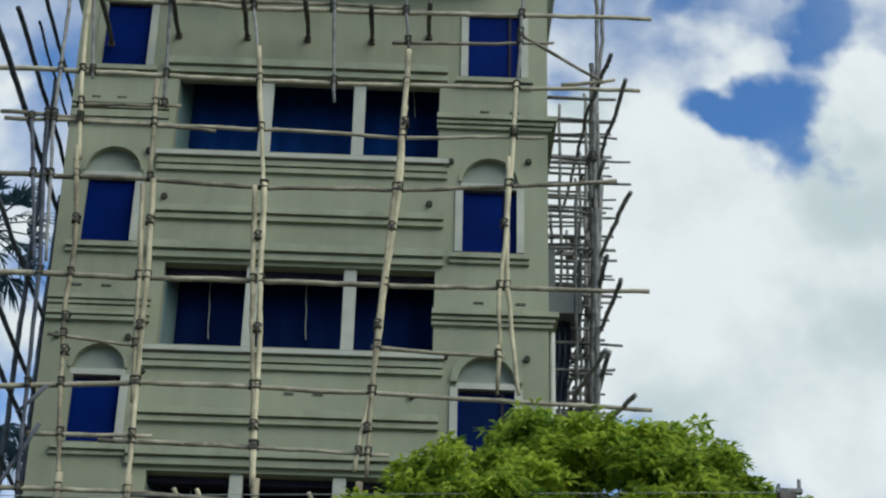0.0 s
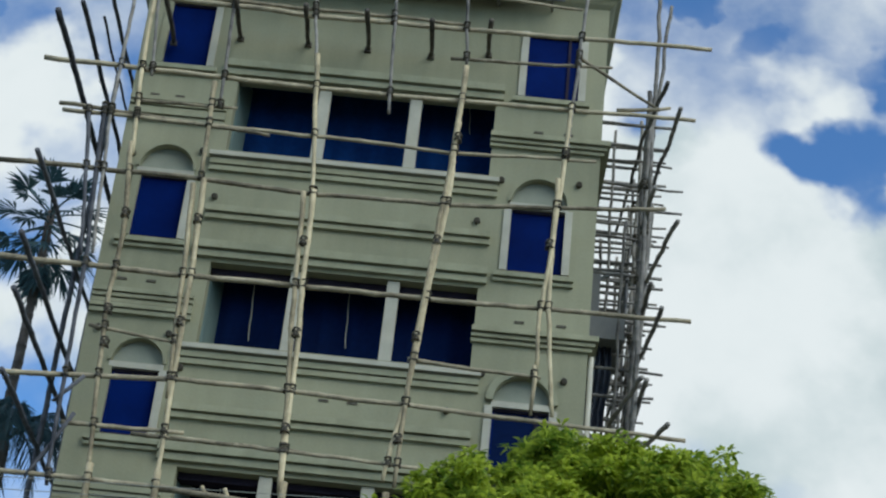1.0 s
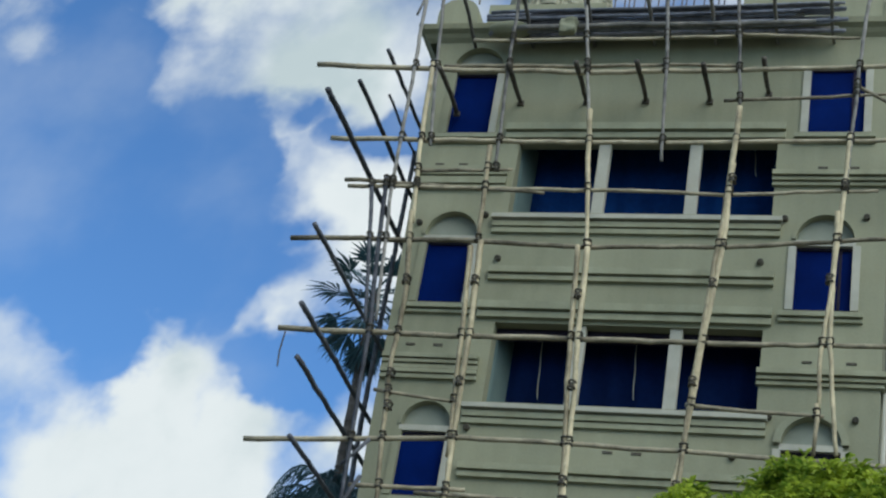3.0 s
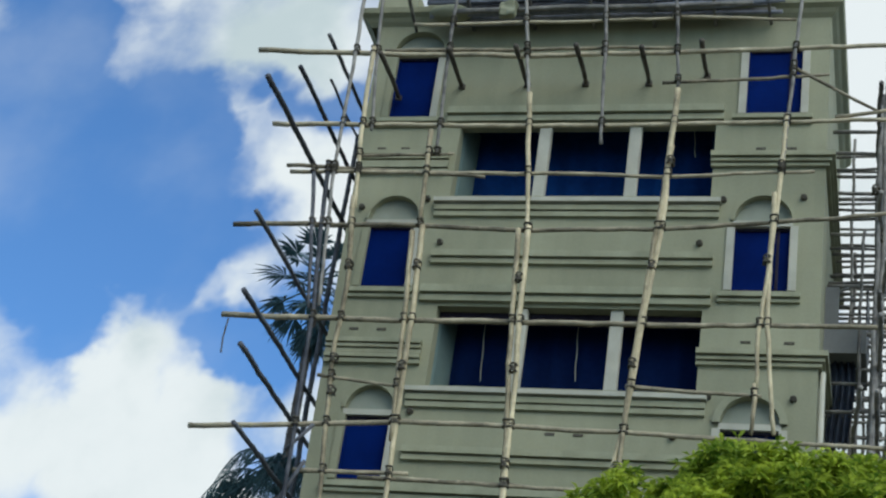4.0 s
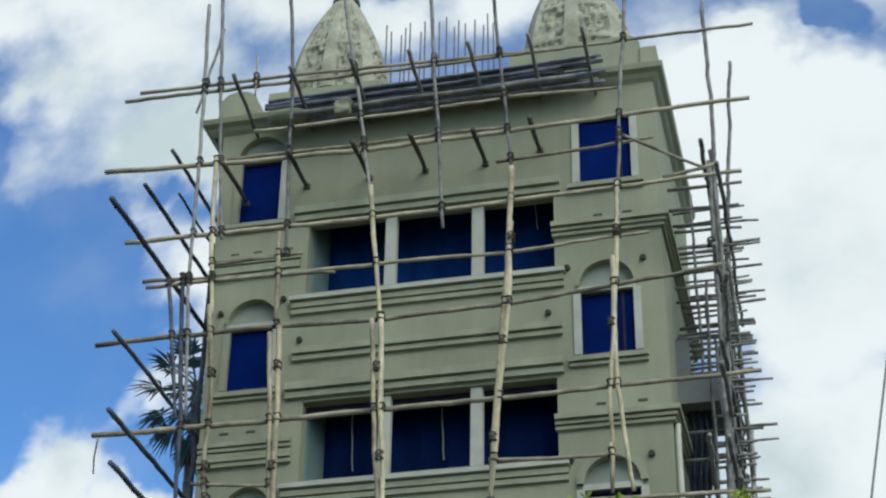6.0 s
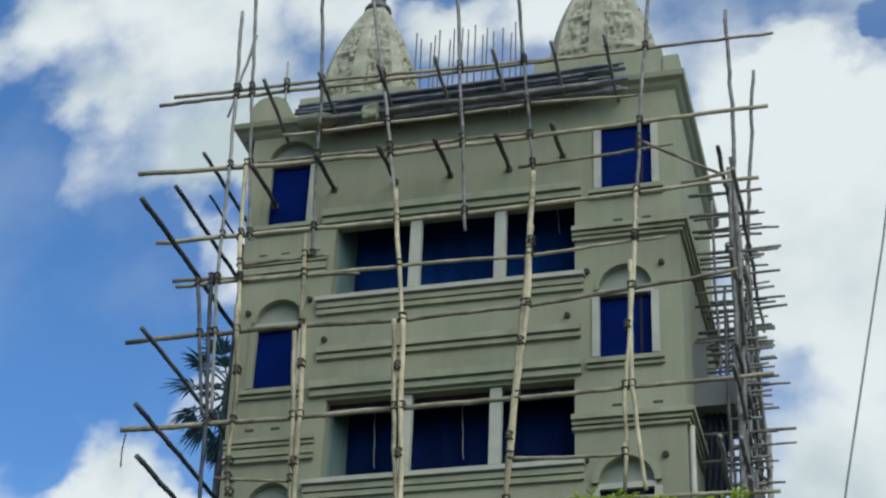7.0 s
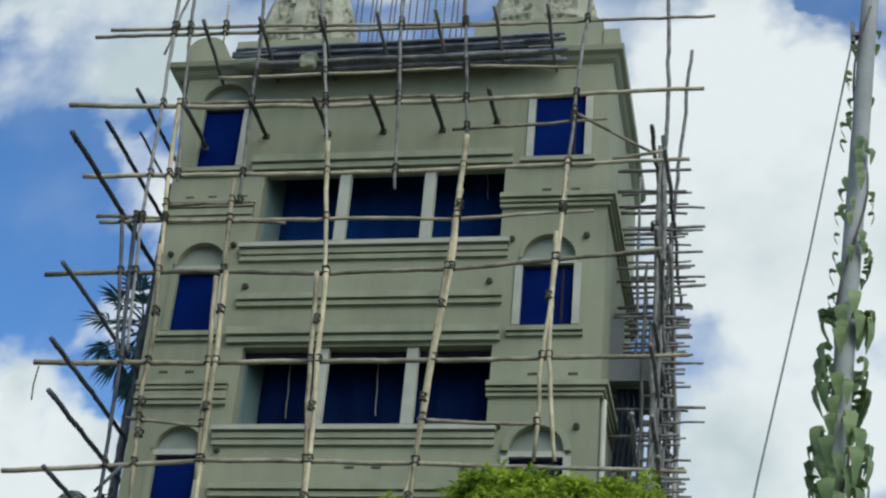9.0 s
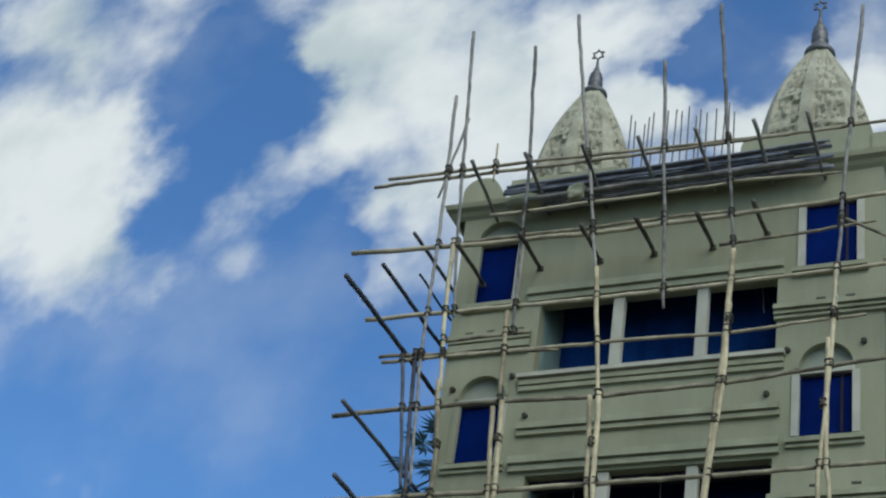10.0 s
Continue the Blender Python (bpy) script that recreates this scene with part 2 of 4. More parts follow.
DARKWOOD = material("dark_brown_wood", (0.035, 0.033, 0.028), (0.11, 0.10, 0.08), 6, 0.85, 0.3, 50, 0.35, vary=0.2)
# shade under window heads put into a colour; also on dark window frame parts
HEADSHADE_FRAME = material("violet_head_shade_and_frame", (0.014, 0.012, 0.022), (0.04, 0.035, 0.055), 3, 0.8, 0.15, 30, 0.3, spec=0.1)
ROPE = material("dark_rope", (0.045, 0.043, 0.035), (0.12, 0.11, 0.085), 20, 0.95, 0.4, 90, 0.4)
CARVED = material("carved_spire_cement", (0.20, 0.197, 0.138), (0.43, 0.42, 0.315), 2.5, 0.85, 0.35, 22, 0.4)
METAL = material("tarnished_brass", (0.07, 0.08, 0.09), (0.18, 0.18, 0.17), 8, 0.5, 0.1, 60, 0.3, metal=0.5)
STEEL = material("rusty_rebar", (0.08, 0.08, 0.09), (0.18, 0.16, 0.15), 10, 0.7, 0.2, 60, 0.3, metal=0.3)
LEAF = material("mango_leaf", (0.085, 0.17, 0.018), (0.54, 0.64, 0.08), 1.6, 0.38, 0.1, 14, 0.6, spec=0.5, through_light=0.5, leafy=0.45)
PALM = material("palm_leaf", (0.026, 0.066, 0.078), (0.085, 0.16, 0.165), 2.0, 0.5, 0.1, 20, 0.3, through_light=0.3)
VINE = material("vine_leaf", (0.11, 0.18, 0.08), (0.33, 0.40, 0.17), 3.0, 0.45, 0.1, 20, 0.3, vary=0.25, through_light=0.4)
BARK = material("grey_bark", (0.06, 0.055, 0.05), (0.18, 0.16, 0.14), 6, 0.9, 0.6, 40, 0.4)
CONCRETE = material("pole_concrete", (0.22, 0.23, 0.22), (0.36, 0.37, 0.35), 3, 0.85, 0.25, 40, 0.25)
WIRE = material("weathered_cable", (0.17, 0.19, 0.17), (0.30, 0.32, 0.29), 8, 0.6, 0.0)
SOIL = material("dry_earth", (0.055, 0.055, 0.04), (0.14, 0.13, 0.09), 0.25, 0.95, 0.5, 6, 0.35)
BALCONY = material("blue_grey_cement", (0.11, 0.118, 0.118), (0.19, 0.20, 0.195), 2, 0.85, 0.2, 30, 0.2)
# darkness of the lowest rooms, put into the colour
DARKROOM = material("unlit_room_black", (0.010, 0.011, 0.020), (0.024, 0.026, 0.045), 1.5, 0.9, 0.2, 12, 0.3, spec=0.05)
STACKCANE = material("silvery_weathered_bamboo", (0.10, 0.112, 0.14), (0.30, 0.32, 0.37), 5.0, 0.75, 0.3, 45, 0.3, vary=0.3)
TARP = material("blue_grey_tarpaulin", (0.045, 0.06, 0.09), (0.10, 0.125, 0.165), 3, 0.6, 0.3, 15, 0.3)


# ---- building blocks ----
def part(name, bm, mat, parent, label="", smooth=False):
    me = bpy.data.meshes.new(name)
    bm.to_mesh(me)
    bm.free()
    me.materials.append(mat)
    if smooth:
        me.polygons.foreach_set("use_smooth", [True] * len(me.polygons))
    ob = new(name, me)
    ob.parent = parent
    if label:
        tagged(ob, label=label)
    return ob


def thing(name, label, category, at=(0, 0, 0), group="", kind=""):
    ob = new(name)
    ob.location = at
    ob.empty_display_size = 0.2
    return tagged(ob, label, category, group, kind)


def box(bm, x0, x1, y0, y1, z0, z1):
    v = [bm.verts.new((x, y, z)) for x in (x0, x1) for y in (y0, y1) for z in (z0, z1)]
    for q in ((0, 1, 3, 2), (4, 6, 7, 5), (0, 4, 5, 1), (2, 3, 7, 6), (0, 2, 6, 4), (1, 5, 7, 3)):
        bm.faces.new([v[k] for k in q])
    return bm


def boxes(*some):
    bm = bmesh.new()
    for b in some:
        box(bm, *b)
    return bm


def tube(bm, pts, radii, sides=8):
    """A closed tube along points."""
    rings, side = [], Vector((0.31, 0.77, 0.55))
    for k, p in enumerate(pts):
        along = (pts[min(k + 1, len(pts) - 1)] - pts[max(k - 1, 0)]).normalized()
        a = along.cross(side).normalized()
        b = along.cross(a)
        rings.append([bm.verts.new(p + radii[k] * (math.cos(s) * a + math.sin(s) * b)) for s in (2 * math.pi * j / sides for j in range(sides))])
    for lo, hi in zip(rings, rings[1:]):
        for j in range(sides):
            bm.faces.new((lo[j], lo[(j + 1) % sides], hi[(j + 1) % sides], hi[j]))
    bm.faces.new(rings[0][::-1])
    bm.faces.new(rings[-1])
    return bm


def lashing(c, r=0.052):
    """Turns of rope crosswise round two canes."""
    bm = bmesh.new()
    for s in (-1, 1):
        pts = []
        for k in range(13):
            a = 2 * math.pi * k / 12
            pts.append(c + Vector((r * math.cos(a) * 0.72, 1.15 * r * math.sin(a), s * r * math.cos(a) * 0.72)))
        tube(bm, pts, [0.016] * 13, 5)
    for dz in (-0.05, 0.05):
        pts = [c + Vector((0.042 * math.cos(2 * math.pi * k / 10), -0.04 + 0.042 * math.sin(2 * math.pi * k / 10), dz + 0.01 * k / 10)) for k in range(11)]
        tube(bm, pts, [0.014] * 11, 5)
    return bm


def cane(pts, r, rng, wobble=0.009, step=0.22, taper=0.25):
    """A knotty, slightly crooked cane through points."""
    pts = [Vector(p) for p in pts]
    line = [pts[0]]
    for a, b in zip(pts, pts[1:]):
        n = max(1, round((b - a).length / step))
        line += [a.lerp(b, k / n) for k in range(1, n + 1)]
    path, radii = [], []
    drift = Vector()
    for k, p in enumerate(line):
        drift = drift * 0.75 + Vector([rng.uniform(-wobble, wobble) for _ in range(3)])
        f = 1 - taper * k / max(1, len(line) - 1)
        if 0 < k < len(line) - 1:
            along = (line[k + 1] - line[k - 1]).normalized()
            path += [p + drift - along * 0.018, p + drift, p + drift + along * 0.018]
            radii += [r * f, r * f * rng.uniform(1.06, 1.2), r * f * rng.uniform(0.95, 1.02)]
        else:
            path.append(p)
            radii.append(r * f)
    return tube(bmesh.new(), path, radii)


def moulding(x0, x1, zs, ys, wrap=0.0):
    """A stepped band on the front wall, swept as one piece: fillets between heights zs, each ys deep. wrap: how far it turns back along the side wall."""
    ys = [d * 0.9 for d in ys]
    prof = [(0.02, zs[0])]
    for k, ((za, zb), d) in enumerate(zip(zip(zs, zs[1:]), ys)):
        prof += [(-d, za), (-d, zb)] if k == len(ys) - 1 else [(-d, za), (-d, zb - 0.019), (-0.002, zb - 0.019), (-0.002, zb)]
    prof.append((0.02, zs[-1]))
    bm = bmesh.new()
    rows = [[bm.verts.new((x0, y, z)) for y, z in prof], [bm.verts.new((x1 - y if wrap else x1, y, z)) for y, z in prof]]
    if wrap:
        rows.append([bm.verts.new((x1 - y, wrap, z)) for y, z in prof])
    n = len(prof)
    for p, q in zip(rows, rows[1:]):
        for k in range(n):
            bm.faces.new((p[k], p[(k + 1) % n], q[(k + 1) % n], q[k]))
    bm.faces.new(rows[0])
    bm.faces.new(rows[-1])
    bmesh.ops.recalc_face_normals(bm, faces=bm.faces[:])
    return bm


# ---- ground ----
bm = bmesh.new()
R = 1500.0
grid = [-R, -300, -80, -30, -15, -5, 5, 15, 30, 80, 300, R]
vs = [[bm.verts.new((x, y, 0.12 * noise.noise((x * 0.13, y * 0.13, 0)) if max(abs(x), abs(y)) < 40 else 0.0)) for x in grid] for y in grid]
for j in range(len(grid) - 1):
    for i in range(len(grid) - 1):
        bm.faces.new((vs[j][i], vs[j][i + 1], vs[j + 1][i + 1], vs[j + 1][i]))
ground = part("ground", bm, SOIL, None, smooth=True)
tagged(ground, "dry earth ground with sparse dusty patches", "ground", kind="structure")

# ---- the building ----
building = thing("building", "tall unfinished olive plaster building with arched windows and rooftop spires", "building")
LEFT, RIGHT, TOP, BACK = 0.38, 7.5, 19.08, 4.4
MAIN = [(1.93, 5.87, 15.67, 16.98), (2.01, 5.87, 12.48, 13.77), (2.06, 5.84, 9.34, 10.60), (2.02, 5.80, 6.2, 7.4), (2.02, 5.80, 3.0, 4.2)]
# arched windows: left, right, sill, head, spring, radius
ARCHED = [(0.72, 1.40, 17.12, 18.30, 18.36, 0.41), (0.76, 1.46, 14.08, 15.15, 15.25, 0.40), (0.92, 1.58, 10.98, 11.98, 12.08, 0.36), (0.85, 1.62, 8.5, 9.82, 9.84, 0.03),
          (6.29, 7.10, 17.13, 18.34, 18.36, 0.41), (6.25, 7.04, 14.10, 15.16, 15.26, 0.41), (6.23, 7.02, 11.0, 11.95, 12.03, 0.40), (6.23, 7.02, 7.85, 8.85, 8.95, 0.41)]
holes = [(a, b, c, d) for a, b, c, d in MAIN]
for a, b, c, d, s, r in ARCHED:
    mid = (a + b) / 2
    holes.append((min(a, mid - r), max(b, mid + r), c, s + r))
xs = sorted({LEFT, RIGHT, *[v for h in holes for v in h[:2]]})
zs = sorted({0.0, TOP, *[v for h in holes for v in h[2:]]})
bm = bmesh.new()
for xa, xb in zip(xs, xs[1:]):
    solid = None
    for za, zb in zip(zs, zs[1:]):
        mx, mz = (xa + xb) / 2, (za + zb) / 2
        empty = any(h[0] < mx < h[1] and h[2] < mz < h[3] for h in holes)
        if not empty:
            solid = (solid[0], zb) if solid else (za, zb)
        if solid and (empty or zb == zs[-1]):
            box(bm, xa, xb, 0, 0.24, *solid)
            solid = None
for v in bm.verts:                       # left corner tilted in towards its foot to fit the camera's view
    if v.co.x < LEFT + 0.01:
        v.co.x += 0.016 * (TOP - v.co.z) - 0.06
part("wall", bm, PLASTER, building, "olive-grey cement plaster front wall")

# side, back and left walls, floors and roof
part("wall", boxes((7.26, 7.5, 0.24, BACK, 0, TOP)), PLASTER, building)
part("wall", boxes((0.6, 0.8, 0.24, BACK, 0, TOP)), PLASTER, building)
part("wall", boxes((0.8, 7.26, BACK - 0.24, BACK, 0, TOP)), PLASTER, building)
for z in (2.2, 5.4, 8.6, 11.75, 14.9, 18.85):
    part("floor_slab", boxes((0.8, 7.26, 0.24, BACK - 0.24, z, z + 0.18)), ROOMWALL, building)

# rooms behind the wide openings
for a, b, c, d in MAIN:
    # curved return shaped for a soft fade; its dark teal stands in for shade
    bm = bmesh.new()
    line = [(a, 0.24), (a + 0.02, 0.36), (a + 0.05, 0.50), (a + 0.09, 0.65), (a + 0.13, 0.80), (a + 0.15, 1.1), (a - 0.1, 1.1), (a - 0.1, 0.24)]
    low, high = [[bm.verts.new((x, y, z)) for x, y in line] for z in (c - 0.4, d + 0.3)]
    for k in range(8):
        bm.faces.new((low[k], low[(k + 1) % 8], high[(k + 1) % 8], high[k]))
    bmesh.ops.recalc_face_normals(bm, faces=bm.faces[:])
    part("partition", bm, REVEALSHADE, building, "curved room partition with reveal shade put into its teal colour", smooth=True)
    # rippled panel added to stand in for the dark room, blacker on lower floors
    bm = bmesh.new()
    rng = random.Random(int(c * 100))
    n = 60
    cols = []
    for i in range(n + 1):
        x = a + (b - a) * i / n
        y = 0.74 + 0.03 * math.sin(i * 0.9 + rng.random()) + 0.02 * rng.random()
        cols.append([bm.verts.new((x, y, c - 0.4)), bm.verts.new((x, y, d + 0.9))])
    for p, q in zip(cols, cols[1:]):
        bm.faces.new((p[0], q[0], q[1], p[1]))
    part("room_backing", bm, DARKROOM if c < 10 else DIMROOM_PANE if c < 15 else ROOMBLUE, building, "dark panel standing in for the unlit room", smooth=True)
    part("partition", boxes((b, b + 0.12, 0.24, 1.1, c - 0.4, d + 0.3)), ROOMWALL, building)
    for k, (m0, m1) in enumerate(((3.18, 3.36), (4.57, 4.75))):
        bm = boxes((m0, m1, 0.04, 0.18, c, d))
        bmesh.ops.bevel(bm, geom=bm.edges[:], offset=0.008, segments=1, affect="EDGES")
        part("mullion", bm, CASING, building, "pale grey window mullion")
    # dark box added in place of the shade under the head
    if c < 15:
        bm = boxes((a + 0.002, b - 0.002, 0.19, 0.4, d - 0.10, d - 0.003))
        part("head_shade", bm, HEADSHADE_FRAME, building, "dark box standing in for shade under the window head")
# loose flex hanging inside the rooms
for x, top, low in ((5.46, 17.4, 16.75), (2.60, 13.95, 12.86), (4.0, 13.95, 12.90), (2.6, 10.8, 10.0)):
    flex = [Vector((x + 0.006 * math.sin(k * 1.7) + 0.006 * k, 0.6, top - (top - low) * k / 8)) for k in range(9)]
    part("hanging_cord", tube(bmesh.new(), flex, [0.007] * 9, 5), CASING, building, "pale loose flex hanging inside")

# bands across the middle of the front
for z in (0.0, -3.17, -6.33, -9.5):
    dx = 0.03 * -z / 3.2
    part("moulding", moulding(1.71 + dx, 5.98, [17.0 + z, 17.12 + z, 17.24 + z], [0.08, 0.14]), TRIM, building)
    part("moulding", moulding(1.74 + dx, 6.01, [15.29 + z, 15.39 + z, 15.48 + z], [0.06, 0.09]), TRIM, building)
    part("window_sill", moulding(1.72 + dx, 6.03, [15.505 + z, 15.575 + z], [0.15]), CASING, building, "pale projecting sill slab")
    part("moulding", moulding(1.81 + dx, 5.97, [14.47 + z, 14.57 + z, 14.67 + z], [0.07, 0.12]), TRIM, building)
# bands of the side bays, those on the right turning the corner
for z in (16.24, 12.97, 10.0, 6.54):
    part("moulding", moulding(0.34 + 0.016 * (19 - z), 1.84 + 0.04 * (16.3 - z) / 3.2, [z - 0.18, z - 0.10, z - 0.02, z + 0.06, z + 0.13, z + 0.20], [0.07, 0.10, 0.07, 0.10, 0.13]), TRIM, building)
    part("moulding", moulding(5.84, 7.5, [z - 0.07, z + 0.0, z + 0.07, z + 0.15], [0.06, 0.10, 0.15], wrap=BACK), TRIM, building)


def arched_window(a, b, c, d, s, r, hood, arch=True, glass=NAVY):
    mid = (a + b) / 2
    x0, x1, top = min(a, mid - r), max(b, mid + r), s + r
    # filling round the arch, flush with the wall
    bm = bmesh.new()
    n = 14
    for side in (-1, 1):
        corner = x0 if side < 0 else x1
        pts = [(mid + side * r * math.cos(math.pi / 2 * k / n), s + r * math.sin(math.pi / 2 * k / n)) for k in range(n + 1)]
        for (xa, za), (xb, zb) in zip(pts, pts[1:]):
            v = [bm.verts.new((x, y, z)) for y in (0.0, 0.21) for x, z in ((xa, za), (xb, zb), (xb, top + 0.002), (xa, top + 0.002))]
            for q in ((0, 1, 2, 3), (4, 7, 6, 5), (0, 4, 5, 1)):
                bm.faces.new([v[k] for k in q])
    bmesh.ops.remove_doubles(bm, verts=bm.verts[:], dist=0.0005)
    bmesh.ops.recalc_face_normals(bm, faces=bm.faces[:])
    frame_bm = bmesh.new()
    ring_pts = [[(a, c), (b, c), (b, d), (a, d)], [(a + 0.035, c + 0.035), (b - 0.035, c + 0.035), (b - 0.035, d - 0.035), (a + 0.035, d - 0.035)]]
    lay = [[frame_bm.verts.new((x, y, z)) for x, z in ring_pts[i]] for i, y in ((0, 0.12), (0, 0.05), (1, 0.05), (1, 0.12))]
    for p, q in zip(lay, lay[1:]):
        for k in range(4):
            frame_bm.faces.new((p[k], p[(k + 1) % 4], q[(k + 1) % 4], q[k]))
    bmesh.ops.recalc_face_normals(frame_bm, faces=frame_bm.faces[:])
    win = part("window", frame_bm, NAVY, building, "arched window with navy blue glazing" if arch else "square window with navy blue glazing")
    if not arch:                          # plain square head
        bm = boxes((x0, x1, 0.0, 0.14, d, top))
    part("spandrel", bm, PLASTER, win)
    if arch:
        part("tympanum", boxes((x0, x1, 0.10, 0.14, d + 0.02, top)), TYMPANUM, win, "grey-green recessed arch panel")
        part("lintel", boxes((x0 - 0.02, x1 + 0.02, -0.025, 0.12, d - 0.01, d + 0.08)), CASING, win, "pale lintel band")
    part("pane", boxes((a, b, 0.075, 0.09, c, d)), glass, win, "navy blue glass" if glass is NAVY else "near-black glass")
    if a > 3:
        part("mullion", boxes((b - 0.19, b - 0.15, 0.045, 0.075, c, d)), HEADSHADE_FRAME, win, "dark window mullion")
    # dark strips at head and foot of the pane; the upper imitates head shade
    part("rail", boxes((a + 0.002, b - 0.002, 0.04, 0.075, d - 0.05, d - 0.003)), HEADSHADE_FRAME, win, "dark strip standing in for shade under the head")
    part("rail", boxes((a + 0.002, b - 0.002, 0.04, 0.075, c + 0.003, c + 0.035)), HEADSHADE_FRAME, win)
    part("jamb", boxes((min(a - 0.11, x0), a, -0.03, 0.2, c, d)), PLASTER if a < 3 else CASING, win)
    part("jamb", boxes((b, max(b + 0.11, x1), -0.03, 0.2, c, d)), CASING, win)
    part("sill", moulding(a - 0.18, b + 0.18, [c - 0.20, c - 0.13, c - 0.055], [0.06, 0.11]), TRIM, win, "pale projecting sill")
    if not arch:
        return
    ring = bmesh.new()
    w, out = (0.10, 0.06) if hood else (0.05, 0.035)
    prev = None
    for k in range(25):
        ang = math.pi * k / 24
        now = [ring.verts.new((mid + q * math.cos(ang), y, s + q * math.sin(ang))) for q, y in ((r, 0.05), (r, -out), (r + w, -out), (r + w, 0.0))]
        if prev:
            for j in range(3):
                ring.faces.new((prev[j], prev[j + 1], now[j + 1], now[j]))
        prev = now
    bmesh.ops.recalc_face_normals(ring, faces=ring.faces[:])
    part("arch_moulding", ring, TRIM if hood else PLASTER, win)


for k, w in enumerate(ARCHED):
    arched_window(*w, hood=k in (6, 7), arch=k not in (3, 4), glass=DIMROOM_PANE if k in (6, 7) else NAVY)

# dark plugs added on the wall in place of shaded putlog holes
for x, z in ((7.21, 15.64), (7.19, 12.42), (1.90, 14.84), (1.86, 12.05), (6.06, 15.60), (5.76, 14.86), (0.58, 15.45), (6.04, 12.42), (1.60, 15.60), (1.62, 12.55), (5.6, 11.80), (0.62, 12.55)):
    bm = bmesh.new()
    tube(bm, [Vector((x, 0.05, z)), Vector((x, -0.05, z)), Vector((x, -0.07, z - 0.01))], [0.048, 0.048, 0.036], 9)
    part("hole_plug", bm, ROPE, building, "dark plug standing in for a putlog hole")

# solid dark boxes on the wall face imitate the shade inside open slots
for x, z in ((0.72, 16.53), (1.10, 16.53), (1.62, 16.53), (0.80, 13.36), (1.22, 13.36), (6.55, 16.5), (7.0, 16.5), (4.3, 11.78), (3.9, 11.78), (6.5, 13.28), (7.1, 13.28)):
    part("slot_patch", boxes((x - 0.07, x + 0.07, -0.012, 0.02, z - 0.018, z + 0.018)), ROPE, building, "dark box standing in for an open scaffold slot")

# roof edge: cornice, parapet with rounded shoulders
bm = bmesh.new()
prof = [(0.0, 18.90), (-0.06, 18.96), (-0.10, 19.02), (-0.17, 19.07), (-0.19, 19.16), (0.3, 19.16)]
ends = []
for xw, sgn in ((0.16, -1), (7.5, 1)):
    ends.append([bm.verts.new((xw + (-sgn * y * 1.0 if y < 0 else 0) , y, z)) for y, z in prof])
for k in range(len(prof) - 1):
    bm.faces.new((ends[0][k], ends[1][k], ends[1][k + 1], ends[0][k + 1]))
backs = []
for row, sgn in ((ends[0], -1), (ends[1], 1)):
    bk = [bm.verts.new((v.co.x, BACK, v.co.z)) for v in row]
    for k in range(len(prof) - 1):
        bm.faces.new((row[k], row[k + 1], bk[k + 1], bk[k]))
bmesh.ops.recalc_face_normals(bm, faces=bm.faces[:])
part("cornice", bm, PLASTER, building, "projecting plaster roof cornice")


def shoulder(x0, x1, top, round_r, y0, y1):
    bm = bmesh.new()
    pts = [(x0, 19.05)]
    pts += [(x0 + round_r - round_r * math.cos(math.pi / 2 * k / 8), top - round_r + round_r * math.sin(math.pi / 2 * k / 8)) for k in range(9)]
    pts += [(x1 - round_r + round_r * math.sin(math.pi / 2 * k / 8), top - round_r + round_r * math.cos(math.pi / 2 * k / 8)) for k in range(9)]
    pts += [(x1, 19.05)]
    f = bm.faces.new([bm.verts.new((x, y0, z)) for x, z in pts])
    ext = bmesh.ops.extrude_face_region(bm, geom=[f])
    for v in ext["geom"]:
        if isinstance(v, bmesh.types.BMVert):
            v.co.y = y1
    bmesh.ops.recalc_face_normals(bm, faces=bm.faces[:])
    return bm


part("parapet", shoulder(0.20, 0.88, 19.81, 0.30, 0.0, 0.5), PLASTER, building, "rounded parapet shoulder")
part("parapet", shoulder(5.17, 7.33, 19.89, 0.22, 0.0, 0.5), PLASTER, building, "rounded parapet shoulder")
part("parapet", boxes((7.33, 7.59, -0.03, 0.5, 19.05, 19.59)), PLASTER, building)
part("parapet", boxes((0.86, 5.15, 0.1, 0.3, 19.05, 19.35)), PLASTER, building)
part("parapet", boxes((7.33, 7.5, 0.5, BACK, 19.05, 19.5)), PLASTER, building)


